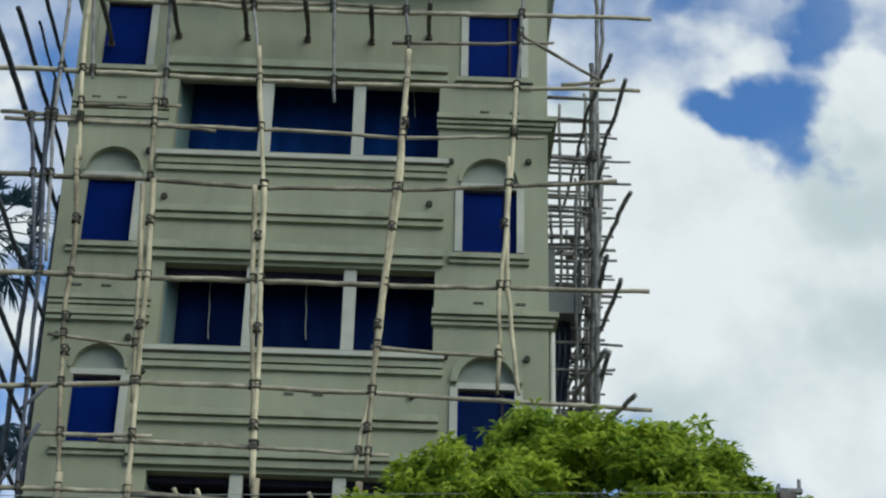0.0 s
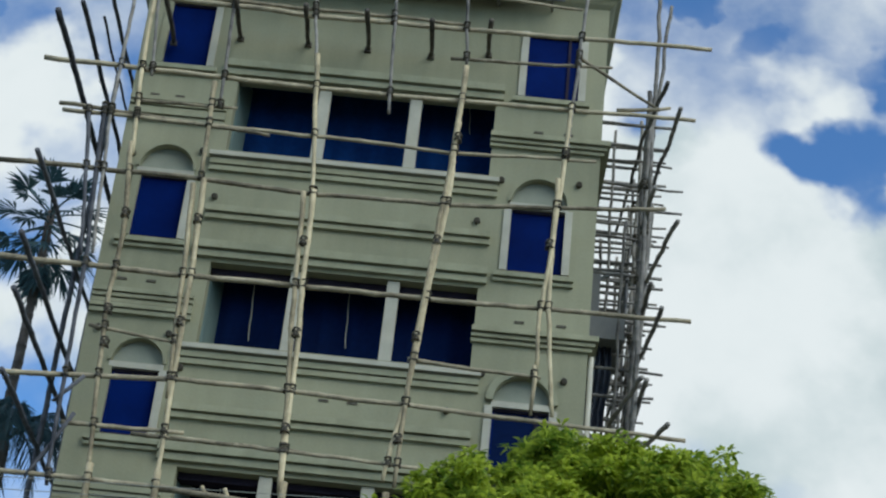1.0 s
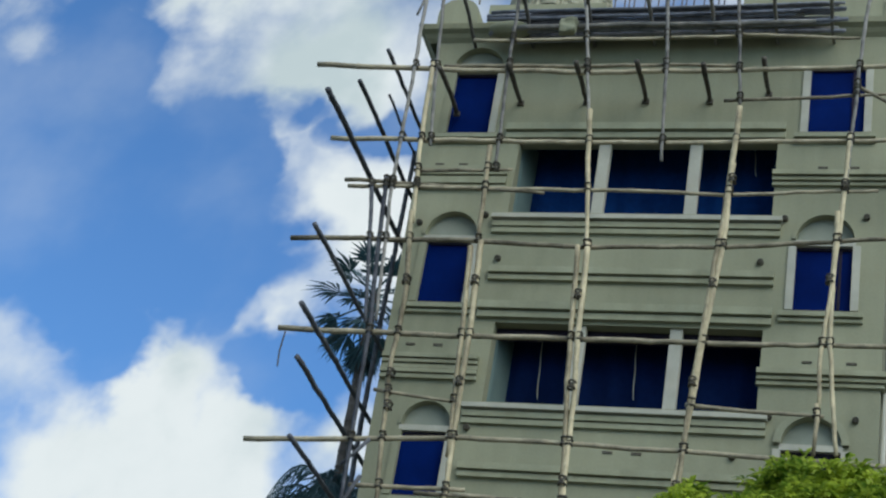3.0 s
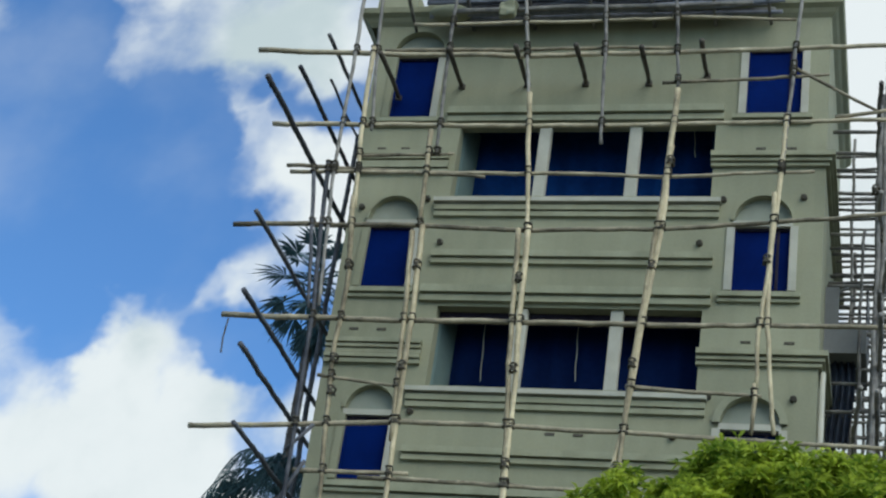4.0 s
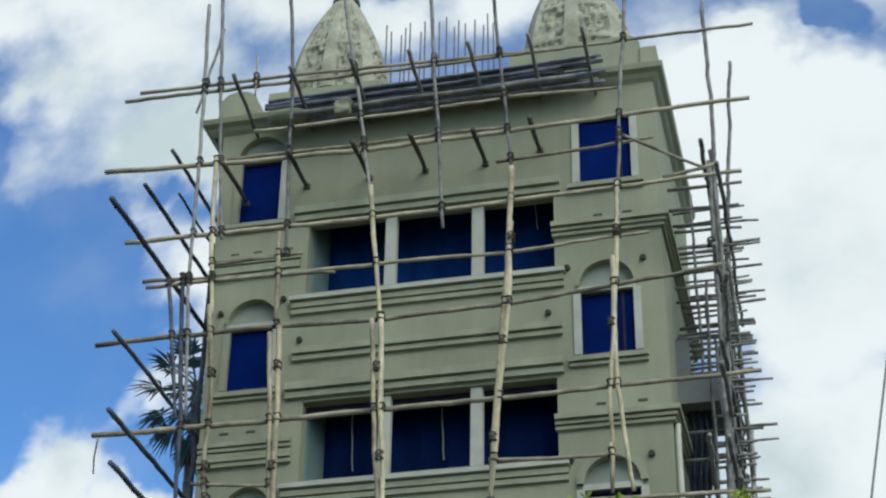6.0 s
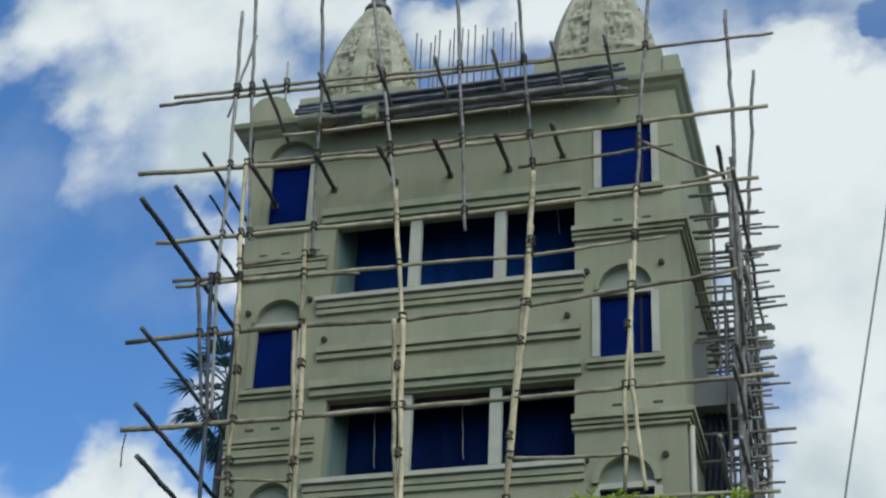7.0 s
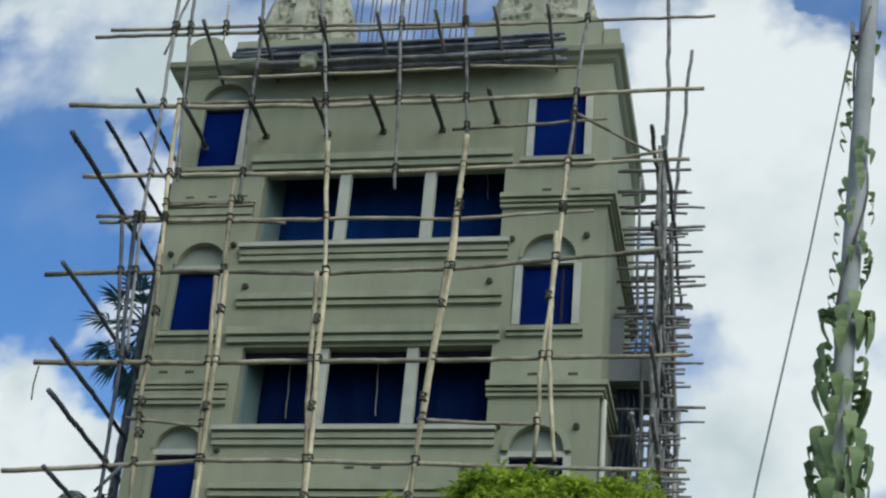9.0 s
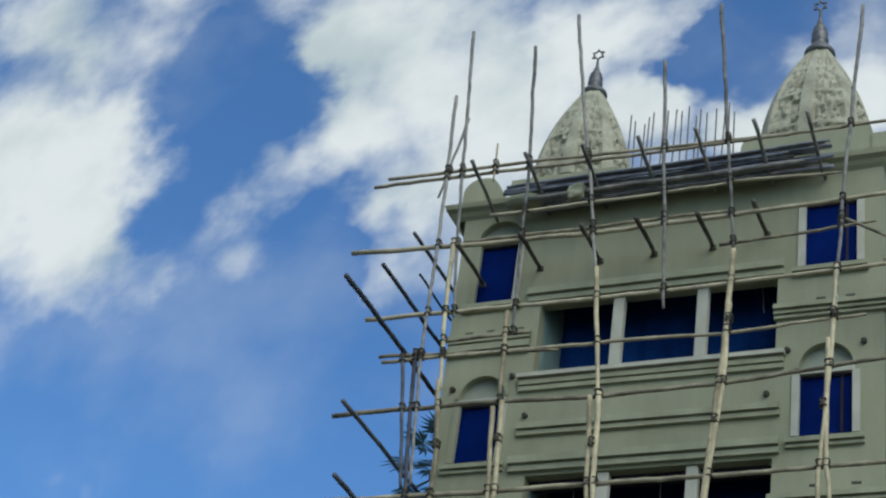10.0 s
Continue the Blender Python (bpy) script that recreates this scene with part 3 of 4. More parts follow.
def spire(x, y, z0, height, half, crest):
    """A curved, ribbed temple spire with carved panels, rings and a star finial."""
    base = part("spire", bmesh.new(), CARVED, building, "carved cream temple spire")
    bm = bmesh.new()
    n, sides = 48, 112
    rings = []
    for k in range(n + 1):
        f = k / n
        prof = half * (1 - 0.78 * f ** 1.9)
        row = []
        for j in range(sides):
            a = 2 * math.pi * j / sides
            sq = min(1 / max(abs(math.cos(a)), abs(math.sin(a))), 1.25)
            body = 0.62 + 0.37 * sq
            rib = abs(math.cos(4 * a)) > 0.86
            band = 0.10 < f < 0.14 or 0.40 < f < 0.44 or 0.70 < f < 0.73
            relief = noise.noise((13 * math.cos(a), 13 * math.sin(a), 17 * f))
            carve = 0.04 if rib else 0.03 if band else 0.085 * max(-0.5, min(0.5, relief * 1.8)) - 0.015
            rr = prof * (body + carve)
            row.append(bm.verts.new((x + rr * math.cos(a), y + rr * math.sin(a), z0 + height * f)))
        rings.append(row)
    for lo, hi in zip(rings, rings[1:]):
        for j in range(sides):
            bm.faces.new((lo[j], lo[(j + 1) % sides], hi[(j + 1) % sides], hi[j]))
    bm.faces.new(rings[-1])
    bm.to_mesh(base.data)
    bm.free()
    zt, rt = z0 + height, half * 0.26
    prof = [(rt * 0.95, -0.02), (rt * 1.12, 0.02), (rt * 1.08, 0.07), (rt * 0.85, 0.14), (rt * 0.6, 0.20), (rt * 0.5, 0.26), (rt * 0.62, 0.30), (rt * 0.62, 0.34), (rt * 0.52, 0.37), (rt * 0.6, 0.42),
            (rt * 0.58, 0.47), (rt * 0.44, 0.50), (rt * 0.5, 0.55), (rt * 0.3, 0.64), (0.03, 0.78), (0.022, 0.95)]
    bm = tube(bmesh.new(), [Vector((x, y, zt + h * crest)) for _, h in prof], [q for q, _ in prof], 18)
    part("finial", bm, METAL, base, "dark ringed metal finial", smooth=True)
    bm = bmesh.new()
    c = Vector((x, y, zt + 0.95 * crest + 0.12))
    star = [c + Vector((q * math.sin(math.pi * k / 6), 0, q * math.cos(math.pi * k / 6))) for k, q in ((k, 0.125 if k % 2 == 0 else 0.074) for k in range(13))]
    tube(bm, star, [0.02] * 13, 6)
    part("star", bm, METAL, base, "small open star ornament")


spire(1.95, 1.2, 19.95, 2.47, 0.87, 0.96)
spire(6.17, 1.2, 19.95, 2.58, 0.96, 1.16)
part("roof_plinth", boxes((0.95, 2.9, 0.3, 2.2, 19.03, 19.92)), PLASTER, building)
part("roof_plinth", boxes((5.05, 7.2, 0.52, 2.2, 19.03, 19.92)), PLASTER, building)
rng = random.Random(5)
for k in range(17):
    x = 2.69 + k * 0.125 + rng.uniform(-0.03, 0.03)
    bm = tube(bmesh.new(), [Vector((x, 1.25 + rng.uniform(-0.1, 0.1), 19.0)), Vector((x + rng.uniform(-0.03, 0.03), 1.25, 21.76 + rng.uniform(-0.2, 0.12)))], [0.014, 0.014], 6)
    part("rebar", bm, STEEL, building)

# balcony and ducts on the side wall
bal = part("balcony", boxes((7.5, 8.1, 1.1, 2.3, 13.72, 14.12), (7.5, 7.70, 1.1, 1.18, 14.12, 14.80)), BALCONY, building, "small grey cement balcony")
for k in range(6):
    part("baluster", tube(bmesh.new(), [Vector((8.1, 1.2 + 0.2 * k, 14.1)), Vector((8.1, 1.2 + 0.2 * k, 14.75))], [0.02, 0.02], 6), METAL, bal)
part("handrail", tube(bmesh.new(), [Vector((8.1, 1.1, 14.75)), Vector((8.1, 2.3, 14.75))], [0.025, 0.025], 6), METAL, bal)

part("curved_pipe", tube(bmesh.new(), [Vector((7.55 + 0.28 * (1 - math.cos(k * 0.16)), 1.15, 14.3 + 0.5 * math.sin(k * 0.16))) for k in range(11)], [0.026] * 11, 8), BALCONY, building, "grey curved drain pipe", smooth=True)
part("drain_pipe", tube(bmesh.new(), [Vector((7.56, 0.12, 0.0)), Vector((7.56, 0.12, 12.9))], [0.04, 0.04], 10), CASING, building, "pale plastic drain pipe", smooth=True)

# ---- bamboo scaffold ----
scaffold = thing("bamboo_scaffold", "bamboo pole scaffold lashed with rope along the building front", "scaffold", (4, -1, 0))
side_scaffold = thing("bamboo_scaffold", "dense grey bamboo scaffold along the side wall", "scaffold", (8.2, 4, 0))
left_scaffold = thing("bamboo_scaffold", "bamboo ledgers beyond the far corner, coloured dark as if backlit", "scaffold", (-0.3, 4, 0))
rng = random.Random(11)
RAILS, UPRIGHTS = [], []


def placed(ob, parent):
    ob.matrix_parent_inverse = Matrix.Translation(parent.location).inverted()
    return ob


def rail(pts, r):
    RAILS.append(pts)
    placed(part("rail", cane(pts, r * 0.72, rng), RAILBAMBOO, scaffold, smooth=True), scaffold)


def upright(pts, r):
    UPRIGHTS.append(pts)
    tall = pts[0][2] > 20 or pts[-1][0] < 0.6       # thinner canes, silhouette tone put into their colour
    placed(part("upright", cane(pts, r * (0.72 if tall else 0.90), rng), (SHADYBAMBOO if pts[0][2] < 17 else GREYBAMBOO) if tall else BAMBOO, scaffold, smooth=True), scaffold)


def putlog(x, z, near):
    placed(part("putlog", cane([(x, near, z), (x, -0.01, z)], 0.042, rng), DARKWOOD, scaffold, smooth=True), scaffold)
    placed(part("wedge", boxes((x - 0.05, x + 0.05, -0.04, 0.0, z - 0.05, z + 0.03)), DARKWOOD, scaffold), scaffold)


rail([(-1.35, -0.76, 17.92), (2.91, -0.76, 17.71), (7.11, -0.76, 17.74), (9.01, -0.76, 17.78)], 0.06)
rail([(0.75, -0.76, 17.86), (3.15, -0.76, 17.83), (5.29, -0.76, 17.81)], 0.045)
rail([(-0.84, -0.76, 16.50), (3.07, -0.76, 16.41), (7.19, -0.76, 16.45), (8.80, -0.76, 16.48)], 0.055)
rail([(-0.46, -0.76, 15.73), (2.65, -0.76, 15.52)], 0.045)
rail([(-0.39, -0.76, 15.62), (3.52, -0.76, 15.57), (5.45, -0.76, 15.54), (7.39, -0.76, 15.61)], 0.045)
rail([(0.61, -0.76, 15.90), (2.12, -0.76, 15.93)], 0.04)
rail([(-1.11, -0.76, 14.68), (1.81, -0.76, 14.68), (3.48, -0.76, 14.61), (5.33, -0.76, 14.65), (7.28, -0.76, 14.80), (8.42, -0.76, 14.93)], 0.055)
rail([(-0.97, -0.76, 13.15), (1.81, -0.76, 13.11), (5.14, -0.76, 13.12), (8.83, -0.76, 13.17)], 0.06)
rail([(0.66, -0.76, 12.22), (1.87, -0.76, 12.08)], 0.04)
rail([(5.02, -0.76, 12.18), (6.83, -0.76, 12.09)], 0.045)
rail([(-1.10, -0.76, 11.37), (2.07, -0.76, 11.54), (5.02, -0.76, 11.51), (8.81, -0.76, 11.39)], 0.055)
rail([(0.57, -0.76, 10.76), (2.20, -0.76, 10.78)], 0.05)
rail([(1.51, -0.76, 10.70), (3.82, -0.76, 10.67)], 0.045)
rail([(2.05, -0.76, 10.70), (5.32, -0.76, 10.62)], 0.045)
rail([(-1.21, -0.76, 10.01), (2.25, -0.76, 9.99)], 0.055)
rail([(5.13, -0.76, 17.17), (7.54, -0.76, 17.28)], 0.04)
rail([(7.01, -0.76, 17.42), (8.28, -0.76, 16.60)], 0.04)
rail([(7.64, -0.76, 16.53), (8.43, -0.76, 16.66)], 0.045)
rail([(-1.16, -0.76, 19.31), (3.28, -0.76, 19.22), (9.17, -0.76, 19.18)], 0.045)
rail([(-0.91, -0.76, 19.45), (2.89, -0.76, 19.35), (7.00, -0.76, 19.18)], 0.045)
rail([(5.19, -0.76, 18.41), (7.03, -0.76, 18.29)], 0.04)
rail([(1.15, -0.76, 18.36), (3.32, -0.76, 18.35), (5.28, -0.76, 18.37)], 0.04)
upright([(1.58, -0.84, 21.96), (1.77, -0.84, 19.15), (1.82, -0.84, 17.61), (1.88, -0.84, 15.86)], 0.045)
upright([(1.74, -0.84, 16.30), (1.80, -0.84, 14.66)], 0.045)
upright([(1.85, -0.84, 14.63), (1.92, -0.84, 13.12), (1.96, -0.84, 10.01)], 0.05)
upright([(1.71, -0.84, 14.54), (1.91, -0.84, 11.22)], 0.045)
upright([(2.34, -0.84, 22.55), (3.10, -0.84, 17.32), (3.25, -0.84, 16.23)], 0.045)
upright([(3.17, -0.84, 16.96), (3.41, -0.84, 14.45)], 0.045)
upright([(3.42, -0.84, 14.63), (3.51, -0.84, 12.32), (3.59, -0.84, 10.02)], 0.05)
upright([(3.28, -0.84, 14.58), (3.39, -0.84, 12.66), (3.58, -0.84, 10.02)], 0.045)
upright([(4.02, -0.84, 21.12), (4.33, -0.84, 16.04)], 0.045)
upright([(4.95, -0.84, 22.21), (5.38, -0.84, 17.00)], 0.045)
upright([(5.38, -0.84, 17.00), (5.33, -0.84, 14.69), (5.19, -0.84, 13.09), (5.05, -0.84, 11.48), (4.88, -0.84, 10.36)], 0.05)
upright([(5.37, -0.84, 16.01), (5.26, -0.84, 14.58), (5.09, -0.84, 12.06), (5.04, -0.84, 10.29)], 0.045)
upright([(7.36, -0.84, 21.64), (7.05, -0.84, 17.71), (6.94, -0.84, 15.58)], 0.045)
upright([(6.98, -0.84, 16.53), (6.94, -0.84, 15.52), (6.85, -0.84, 14.20), (6.74, -0.84, 12.98), (6.76, -0.84, 12.15)], 0.045)
upright([(6.86, -0.84, 15.20), (6.86, -0.84, 13.07), (7.02, -0.84, 11.51)], 0.045)
upright([(6.74, -0.84, 12.23), (6.73, -0.84, 11.50)], 0.04)
upright([(0.31, -0.84, 22.59), (0.55, -0.84, 18.99), (0.80, -0.84, 16.31)], 0.045)
upright([(0.18, -0.84, 21.09), (0.32, -0.84, 17.49), (0.33, -0.84, 15.51), (0.51, -0.84, 13.28)], 0.045)
upright([(0.50, -0.84, 20.51), (0.16, -0.84, 18.82)], 0.035)
upright([(1.13, -0.84, 19.83), (1.15, -0.84, 19.01)], 0.02)
upright([(0.72, -0.84, 15.13), (0.87, -0.84, 13.62), (0.86, -0.84, 12.54), (0.95, -0.84, 11.33), (1.10, -0.84, 10.04)], 0.045)
upright([(0.59, -0.84, 17.88), (0.64, -0.84, 16.32), (0.77, -0.84, 14.94)], 0.045)
upright([(0.22, -0.84, 15.76), (0.44, -0.84, 13.24), (0.50, -0.84, 11.40), (0.58, -0.84, 9.84)], 0.05)
upright([(0.01, -0.84, 15.60), (0.36, -0.84, 13.24)], 0.045)
putlog(1.85, 17.69, -1.02)
putlog(2.90, 17.70, -1.04)
putlog(3.82, 17.71, -1.03)
putlog(4.80, 17.70, -0.96)
putlog(5.68, 17.83, -0.91)
putlog(0.84, 17.49, -1.20)
rail([(1.99, -0.76, 9.97), (3.47, -0.76, 9.91), (4.67, -0.76, 9.86)], 0.06)
rail([(2.29, -0.76, 9.72), (3.38, -0.76, 9.66), (4.36, -0.76, 9.61)], 0.045)
for x in (2.55, 2.85, 4.3):
    placed(part("brace", cane([(x, -0.72, 10.08), (x + 0.3, -0.1, 9.6)], 0.03, rng), BAMBOO, scaffold, smooth=True), scaffold)
# uprights go on down to the ground
for x0, x1 in ((1.97, 2.1), (3.62, 3.7), (4.95, 4.7), (7.0, 7.1), (1.08, 1.2)):
    upright([(x0, -0.84, 10.2), (x1, -0.84, 0.0)], 0.055)
for z in (8.2, 6.6, 4.9, 3.2, 1.6):
    rail([(-1.0, -0.76, z), (4.0, -0.76, z + 0.05), (8.8, -0.76, z)], 0.055)


def crossing(a, b):
    """Where a rail and an upright cross, seen along y."""
    for p, q in zip(a, a[1:]):
        for u, v in zip(b, b[1:]):
            d1, d2 = (q[0] - p[0], q[2] - p[2]), (v[0] - u[0], v[2] - u[2])
            den = d1[0] * d2[1] - d1[1] * d2[0]
            if abs(den) < 1e-6:
                continue
            s = ((u[0] - p[0]) * d2[1] - (u[2] - p[2]) * d2[0]) / den
            t = ((u[0] - p[0]) * d1[1] - (u[2] - p[2]) * d1[0]) / den
            if -0.01 <= s <= 1.01 and -0.01 <= t <= 1.01:
                return Vector((p[0] + s * d1[0], -0.80, p[2] + s * d1[1]))
    return None


for h in RAILS:
    for v in UPRIGHTS:
        c = crossing(h, v)
        if c:
            placed(part("lashing", lashing(c), ROPE, scaffold), scaffold)
# ties between paired uprights
for x, z in ((1.87, 13.96), (1.90, 12.34), (3.39, 13.77), (3.48, 12.35), (3.53, 10.94), (5.24, 13.99), (5.10, 12.47), (5.02, 10.95), (6.81, 14.10), (0.85, 13.95), (0.89, 12.43), (5.37, 15.72), (6.94, 15.64), (0.94, 11.93)):
    placed(part("lashing", lashing(Vector((x, -0.84, z)), 0.07), ROPE, scaffold), scaffold)
# hanging tail of rope
placed(part("rope_tail", tube(bmesh.new(), [Vector((-0.66, -1.2, 12.85)), Vector((-0.68, -1.2, 12.55)), Vector((-0.66, -1.2, 12.3))], [0.012] * 3, 5), ROPE, scaffold), scaffold)

# canes stacked along the roof edge
stack = thing("bamboo_stack", "stack of long weathered bamboo canes along the roof edge", "bamboo stack", (3.8, -0.8, 18.3))
rng = random.Random(21)
for k in range(21):
    layer, row = divmod(k, 7)
    z = 18.80 + 0.15 * layer + 0.05 * (row % 2) + rng.uniform(-0.02, 0.02)
    y = -0.52 + 0.06 * row + rng.uniform(-0.02, 0.02)
    x0, x1 = 1.25 + rng.uniform(-0.1, 0.7), 6.75 + rng.uniform(-0.9, 0.15)
    placed(part("cane", cane([(x0, y, z), (x1, y, z + 0.05 + rng.uniform(-0.04, 0.06))], rng.uniform(0.03, 0.05), rng, step=0.35), GREYBAMBOO if k % 5 == 0 else STACKCANE, stack, smooth=True), stack)
for x in (0.95, 1.9, 2.9, 3.85, 4.8, 5.75, 6.6):
    placed(part("putlog", cane([(x, -1.35, 19.10), (x, -0.02, 18.78)], 0.035, rng), GREYBAMBOO, scaffold, smooth=True), scaffold)
bundle = thing("cloth_bundle", "pale grey cloth bundle lying on the cane stack", "bundle", (2.6, -0.95, 18.5))
bm = bmesh.new()
bmesh.ops.create_cube(bm, size=0.24)
bmesh.ops.subdivide_edges(bm, edges=bm.edges[:], cuts=5, use_grid_fill=True)
for v in bm.verts:
    n = noise.noise_vector(v.co * 8)
    v.co = Vector((v.co.x * 0.95, v.co.y * 0.5, v.co.z * 1.0)) + 0.05 * n + Vector((2.58, -0.62, 18.72))
placed(part("cloth", bm, TRIM, bundle, smooth=True), bundle)
sacks = thing("cement_bag", "pale cement bag lying on the roof ledge", "bag", (1.55, -0.6, 18.9))
bm = bmesh.new()
bmesh.ops.create_icosphere(bm, subdivisions=3, radius=0.3)
for v in bm.verts:
    v.co = Vector((v.co.x * 1.2, v.co.y * 0.6, v.co.z * 0.4 * (1 + 0.3 * noise.noise(v.co * 5)))) + Vector((1.6, -0.4, 18.84))
placed(part("bag", bm, TRIM, sacks, smooth=True), sacks)

# side scaffold: uprights, ledgers along the wall, putlogs into it
rng = random.Random(31)


def side_cane(name, pts, r, wobble=0.016):
    placed(part(name, cane(pts, r, rng, wobble), GREYBAMBOO, side_scaffold, smooth=True), side_scaffold)


side_cane("upright", [(8.1, 0.6, 0), (8.2, 0.6, 11), (8.33, 0.6, 16.0), (8.34, 0.6, 20.9)], 0.045)
side_cane("upright", [(8.1, 1.7, 0), (8.2, 1.7, 11.5), (8.3, 1.7, 15.5), (8.44, 1.7, 18.0), (8.66, 1.7, 20.4)], 0.042)
side_cane("upright", [(8.1, 0.8, 0), (8.2, 0.8, 12), (8.27, 0.8, 18.0)], 0.055)
for k, y in enumerate((0.3, 1.0, 1.8, 2.6, 3.4, 4.2)):
    for x, hgt in ((8.23, 17.9), (7.85, 17.6), (7.98, 15.6)):
        if 7.9 < x < 8 and k not in (1, 4) or x < 7.9 and k not in (2, 4):
            continue
        lean = rng.uniform(-0.05, 0.07)
        top = hgt - 0.12 * k + rng.uniform(-0.5, 0.5)
        side_cane("upright", [(x - 0.12, y, 0), (x - 0.05, y, 9), (x + lean, y + rng.uniform(-0.15, 0.15), top)], rng.uniform(0.032, 0.046))
for (xa, za), (xb, zb) in (((8.29, 16.59), (8.22, 17.16)), ((8.49, 16.17), (8.44, 16.54)), ((8.51, 14.31), (8.30, 14.47)), ((8.34, 12.95), (8.29, 13.25)), ((8.12, 11.9), (7.94, 12.33)), ((8.48, 11.27), (8.32, 11.89))):
    side_cane("ledger", [(xa, -1.5, za), (xb, 1.0, zb), (xb - 0.08, 4.4, zb + 0.25)], 0.034)
for z in (15.5, 13.9, 12.4, 10.2, 8.6, 7.0, 5.4, 3.6, 1.8):
    side_cane("ledger", [(8.30, -0.4, z), (8.26, 2.5, z + rng.uniform(-0.1, 0.1)), (8.2, 4.6, z)], 0.036)
for k in range(40):                       # rope knots along the outer row
    y = rng.uniform(0.2, 4.3)
    placed(part("lashing", lashing(Vector((8.24 + rng.uniform(-0.04, 0.04), y, rng.uniform(9.5, 16.5))), 0.07), ROPE, side_scaffold), side_scaffold)
for n, z in enumerate((17.6, 17.1, 16.6, 16.05, 15.45, 14.75, 14.2, 13.3, 12.75, 12.2, 11.6, 11.0, 10.3, 9.2, 7.9, 6.4, 4.8, 3.2)):
    for k, y in enumerate((1.2, 1.8, 2.4, 3.0, 3.6, 4.2)):
        if (n + k) % 5 == 4:
            continue
        zz = z + rng.uniform(-0.12, 0.12)
        side_cane("putlog", [(7.52, y, zz), (8.58 + rng.choice((0.0, 0.05, 0.12, 0.32)) - 0.02 * k, y, zz + rng.uniform(-0.04, 0.06))], rng.uniform(0.024, 0.034), 0.008)
for n in range(25):                       # short rungs between the wall and the outer row
    zz = 10.9 + 0.28 * n + rng.uniform(-0.06, 0.06)
    for y in (1.5, 2.8):
        if rng.random() < 0.8:
            side_cane("putlog", [(7.52, y, zz), (8.40 + rng.uniform(-0.12, 0.30), y, zz + rng.uniform(-0.05, 0.05))], rng.uniform(0.022, 0.03), 0.008)
for y0, y1, z0, z1 in ((0.9, 3.6, 9.0, 14.4), (1.8, 4.4, 7.0, 12.5), (3.8, 0.9, 12.5, 16.0)):
    placed(part("brace", cane([(8.4, y0, z0), (8.4, y1, z1)], 0.045, rng), GREYBAMBOO, side_scaffold, smooth=True), side_scaffold)
# sheeting hung on the side wall under the balcony
bm = bmesh.new()
cols = []
for i in range(19):
    x = 7.58 + 0.34 * i / 18
    y = 1.4 + 0.05 * math.sin(i * 1.3)
    cols.append([bm.verts.new((x + 0.04 * math.sin(j), y + 0.02 * j, 13.8 - 0.28 * j)) for j in range(6)])
for p, q in zip(cols, cols[1:]):
    for j in range(5):
        bm.faces.new((p[j], q[j], q[j + 1], p[j + 1]))
bmesh.ops.solidify(bm, geom=bm.faces[:], thickness=0.01)
sheet = part("tarpaulin", bm, TARP, None, smooth=True)
tagged(sheet, "blue-grey tarpaulin sheet hanging below the side balcony", "tarpaulin")

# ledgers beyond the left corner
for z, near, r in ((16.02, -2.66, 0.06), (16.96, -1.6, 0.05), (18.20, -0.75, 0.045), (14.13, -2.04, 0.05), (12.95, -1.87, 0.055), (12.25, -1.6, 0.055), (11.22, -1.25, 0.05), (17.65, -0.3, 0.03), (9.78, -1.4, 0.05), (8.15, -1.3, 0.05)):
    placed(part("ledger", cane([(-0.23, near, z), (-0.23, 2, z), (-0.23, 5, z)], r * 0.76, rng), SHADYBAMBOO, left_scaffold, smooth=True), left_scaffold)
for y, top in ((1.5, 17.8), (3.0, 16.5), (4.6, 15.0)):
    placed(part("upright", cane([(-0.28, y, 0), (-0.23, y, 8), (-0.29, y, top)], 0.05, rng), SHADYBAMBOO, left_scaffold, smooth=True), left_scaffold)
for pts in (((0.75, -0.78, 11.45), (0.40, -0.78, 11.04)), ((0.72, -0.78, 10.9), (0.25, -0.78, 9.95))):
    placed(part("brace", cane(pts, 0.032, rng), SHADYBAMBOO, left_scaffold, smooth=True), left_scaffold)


# ---- trees ----
def leaf(bm, base, along, normal, length, width):
    """A folded, drooping leaf of four faces."""
    side = along.cross(normal).normalized()
    tip = base + along * length - Vector((0, 0, 0.35 * length))
    mid = base + along * length * 0.5 - Vector((0, 0, 0.08 * length))
    v = [bm.verts.new(p) for p in (base, mid + side * width + normal * width * 0.4, tip, mid - side * width + normal * width * 0.4, mid)]
    for q in ((0, 1, 4), (1, 2, 4), (2, 3, 4), (3, 0, 4)):
        bm.faces.new([v[k] for k in q])


tree = thing("tree", "leafy green mango tree in front of the building", "tree", (7.6, -5, 0))
rng = random.Random(41)
crown_c = Vector((7.4, -5.0, 7.28))
placed(part("trunk", cane([(7.6, -5, 0), (7.5, -5.05, 2.2), (7.7, -4.95, 4.2), (7.6, -5, 5.9)], 0.2, rng, 0.03, 0.35, 0.5), BARK, tree, smooth=True), tree)
for k in range(11):
    a = 2 * math.pi * k / 11 + rng.uniform(-0.2, 0.2)
    end = crown_c + Vector((1.3 * math.cos(a), 0.9 * math.sin(a), rng.uniform(-0.4, 1.1)))
    start = Vector((7.6, -5, rng.uniform(3.8, 6.2)))
    placed(part("limb", cane([start, start.lerp(end, 0.5) + Vector((0, 0, 0.3)), end], 0.08, rng, 0.03, 0.3, 0.6), BARK, tree, smooth=True), tree)
bm = bmesh.new()


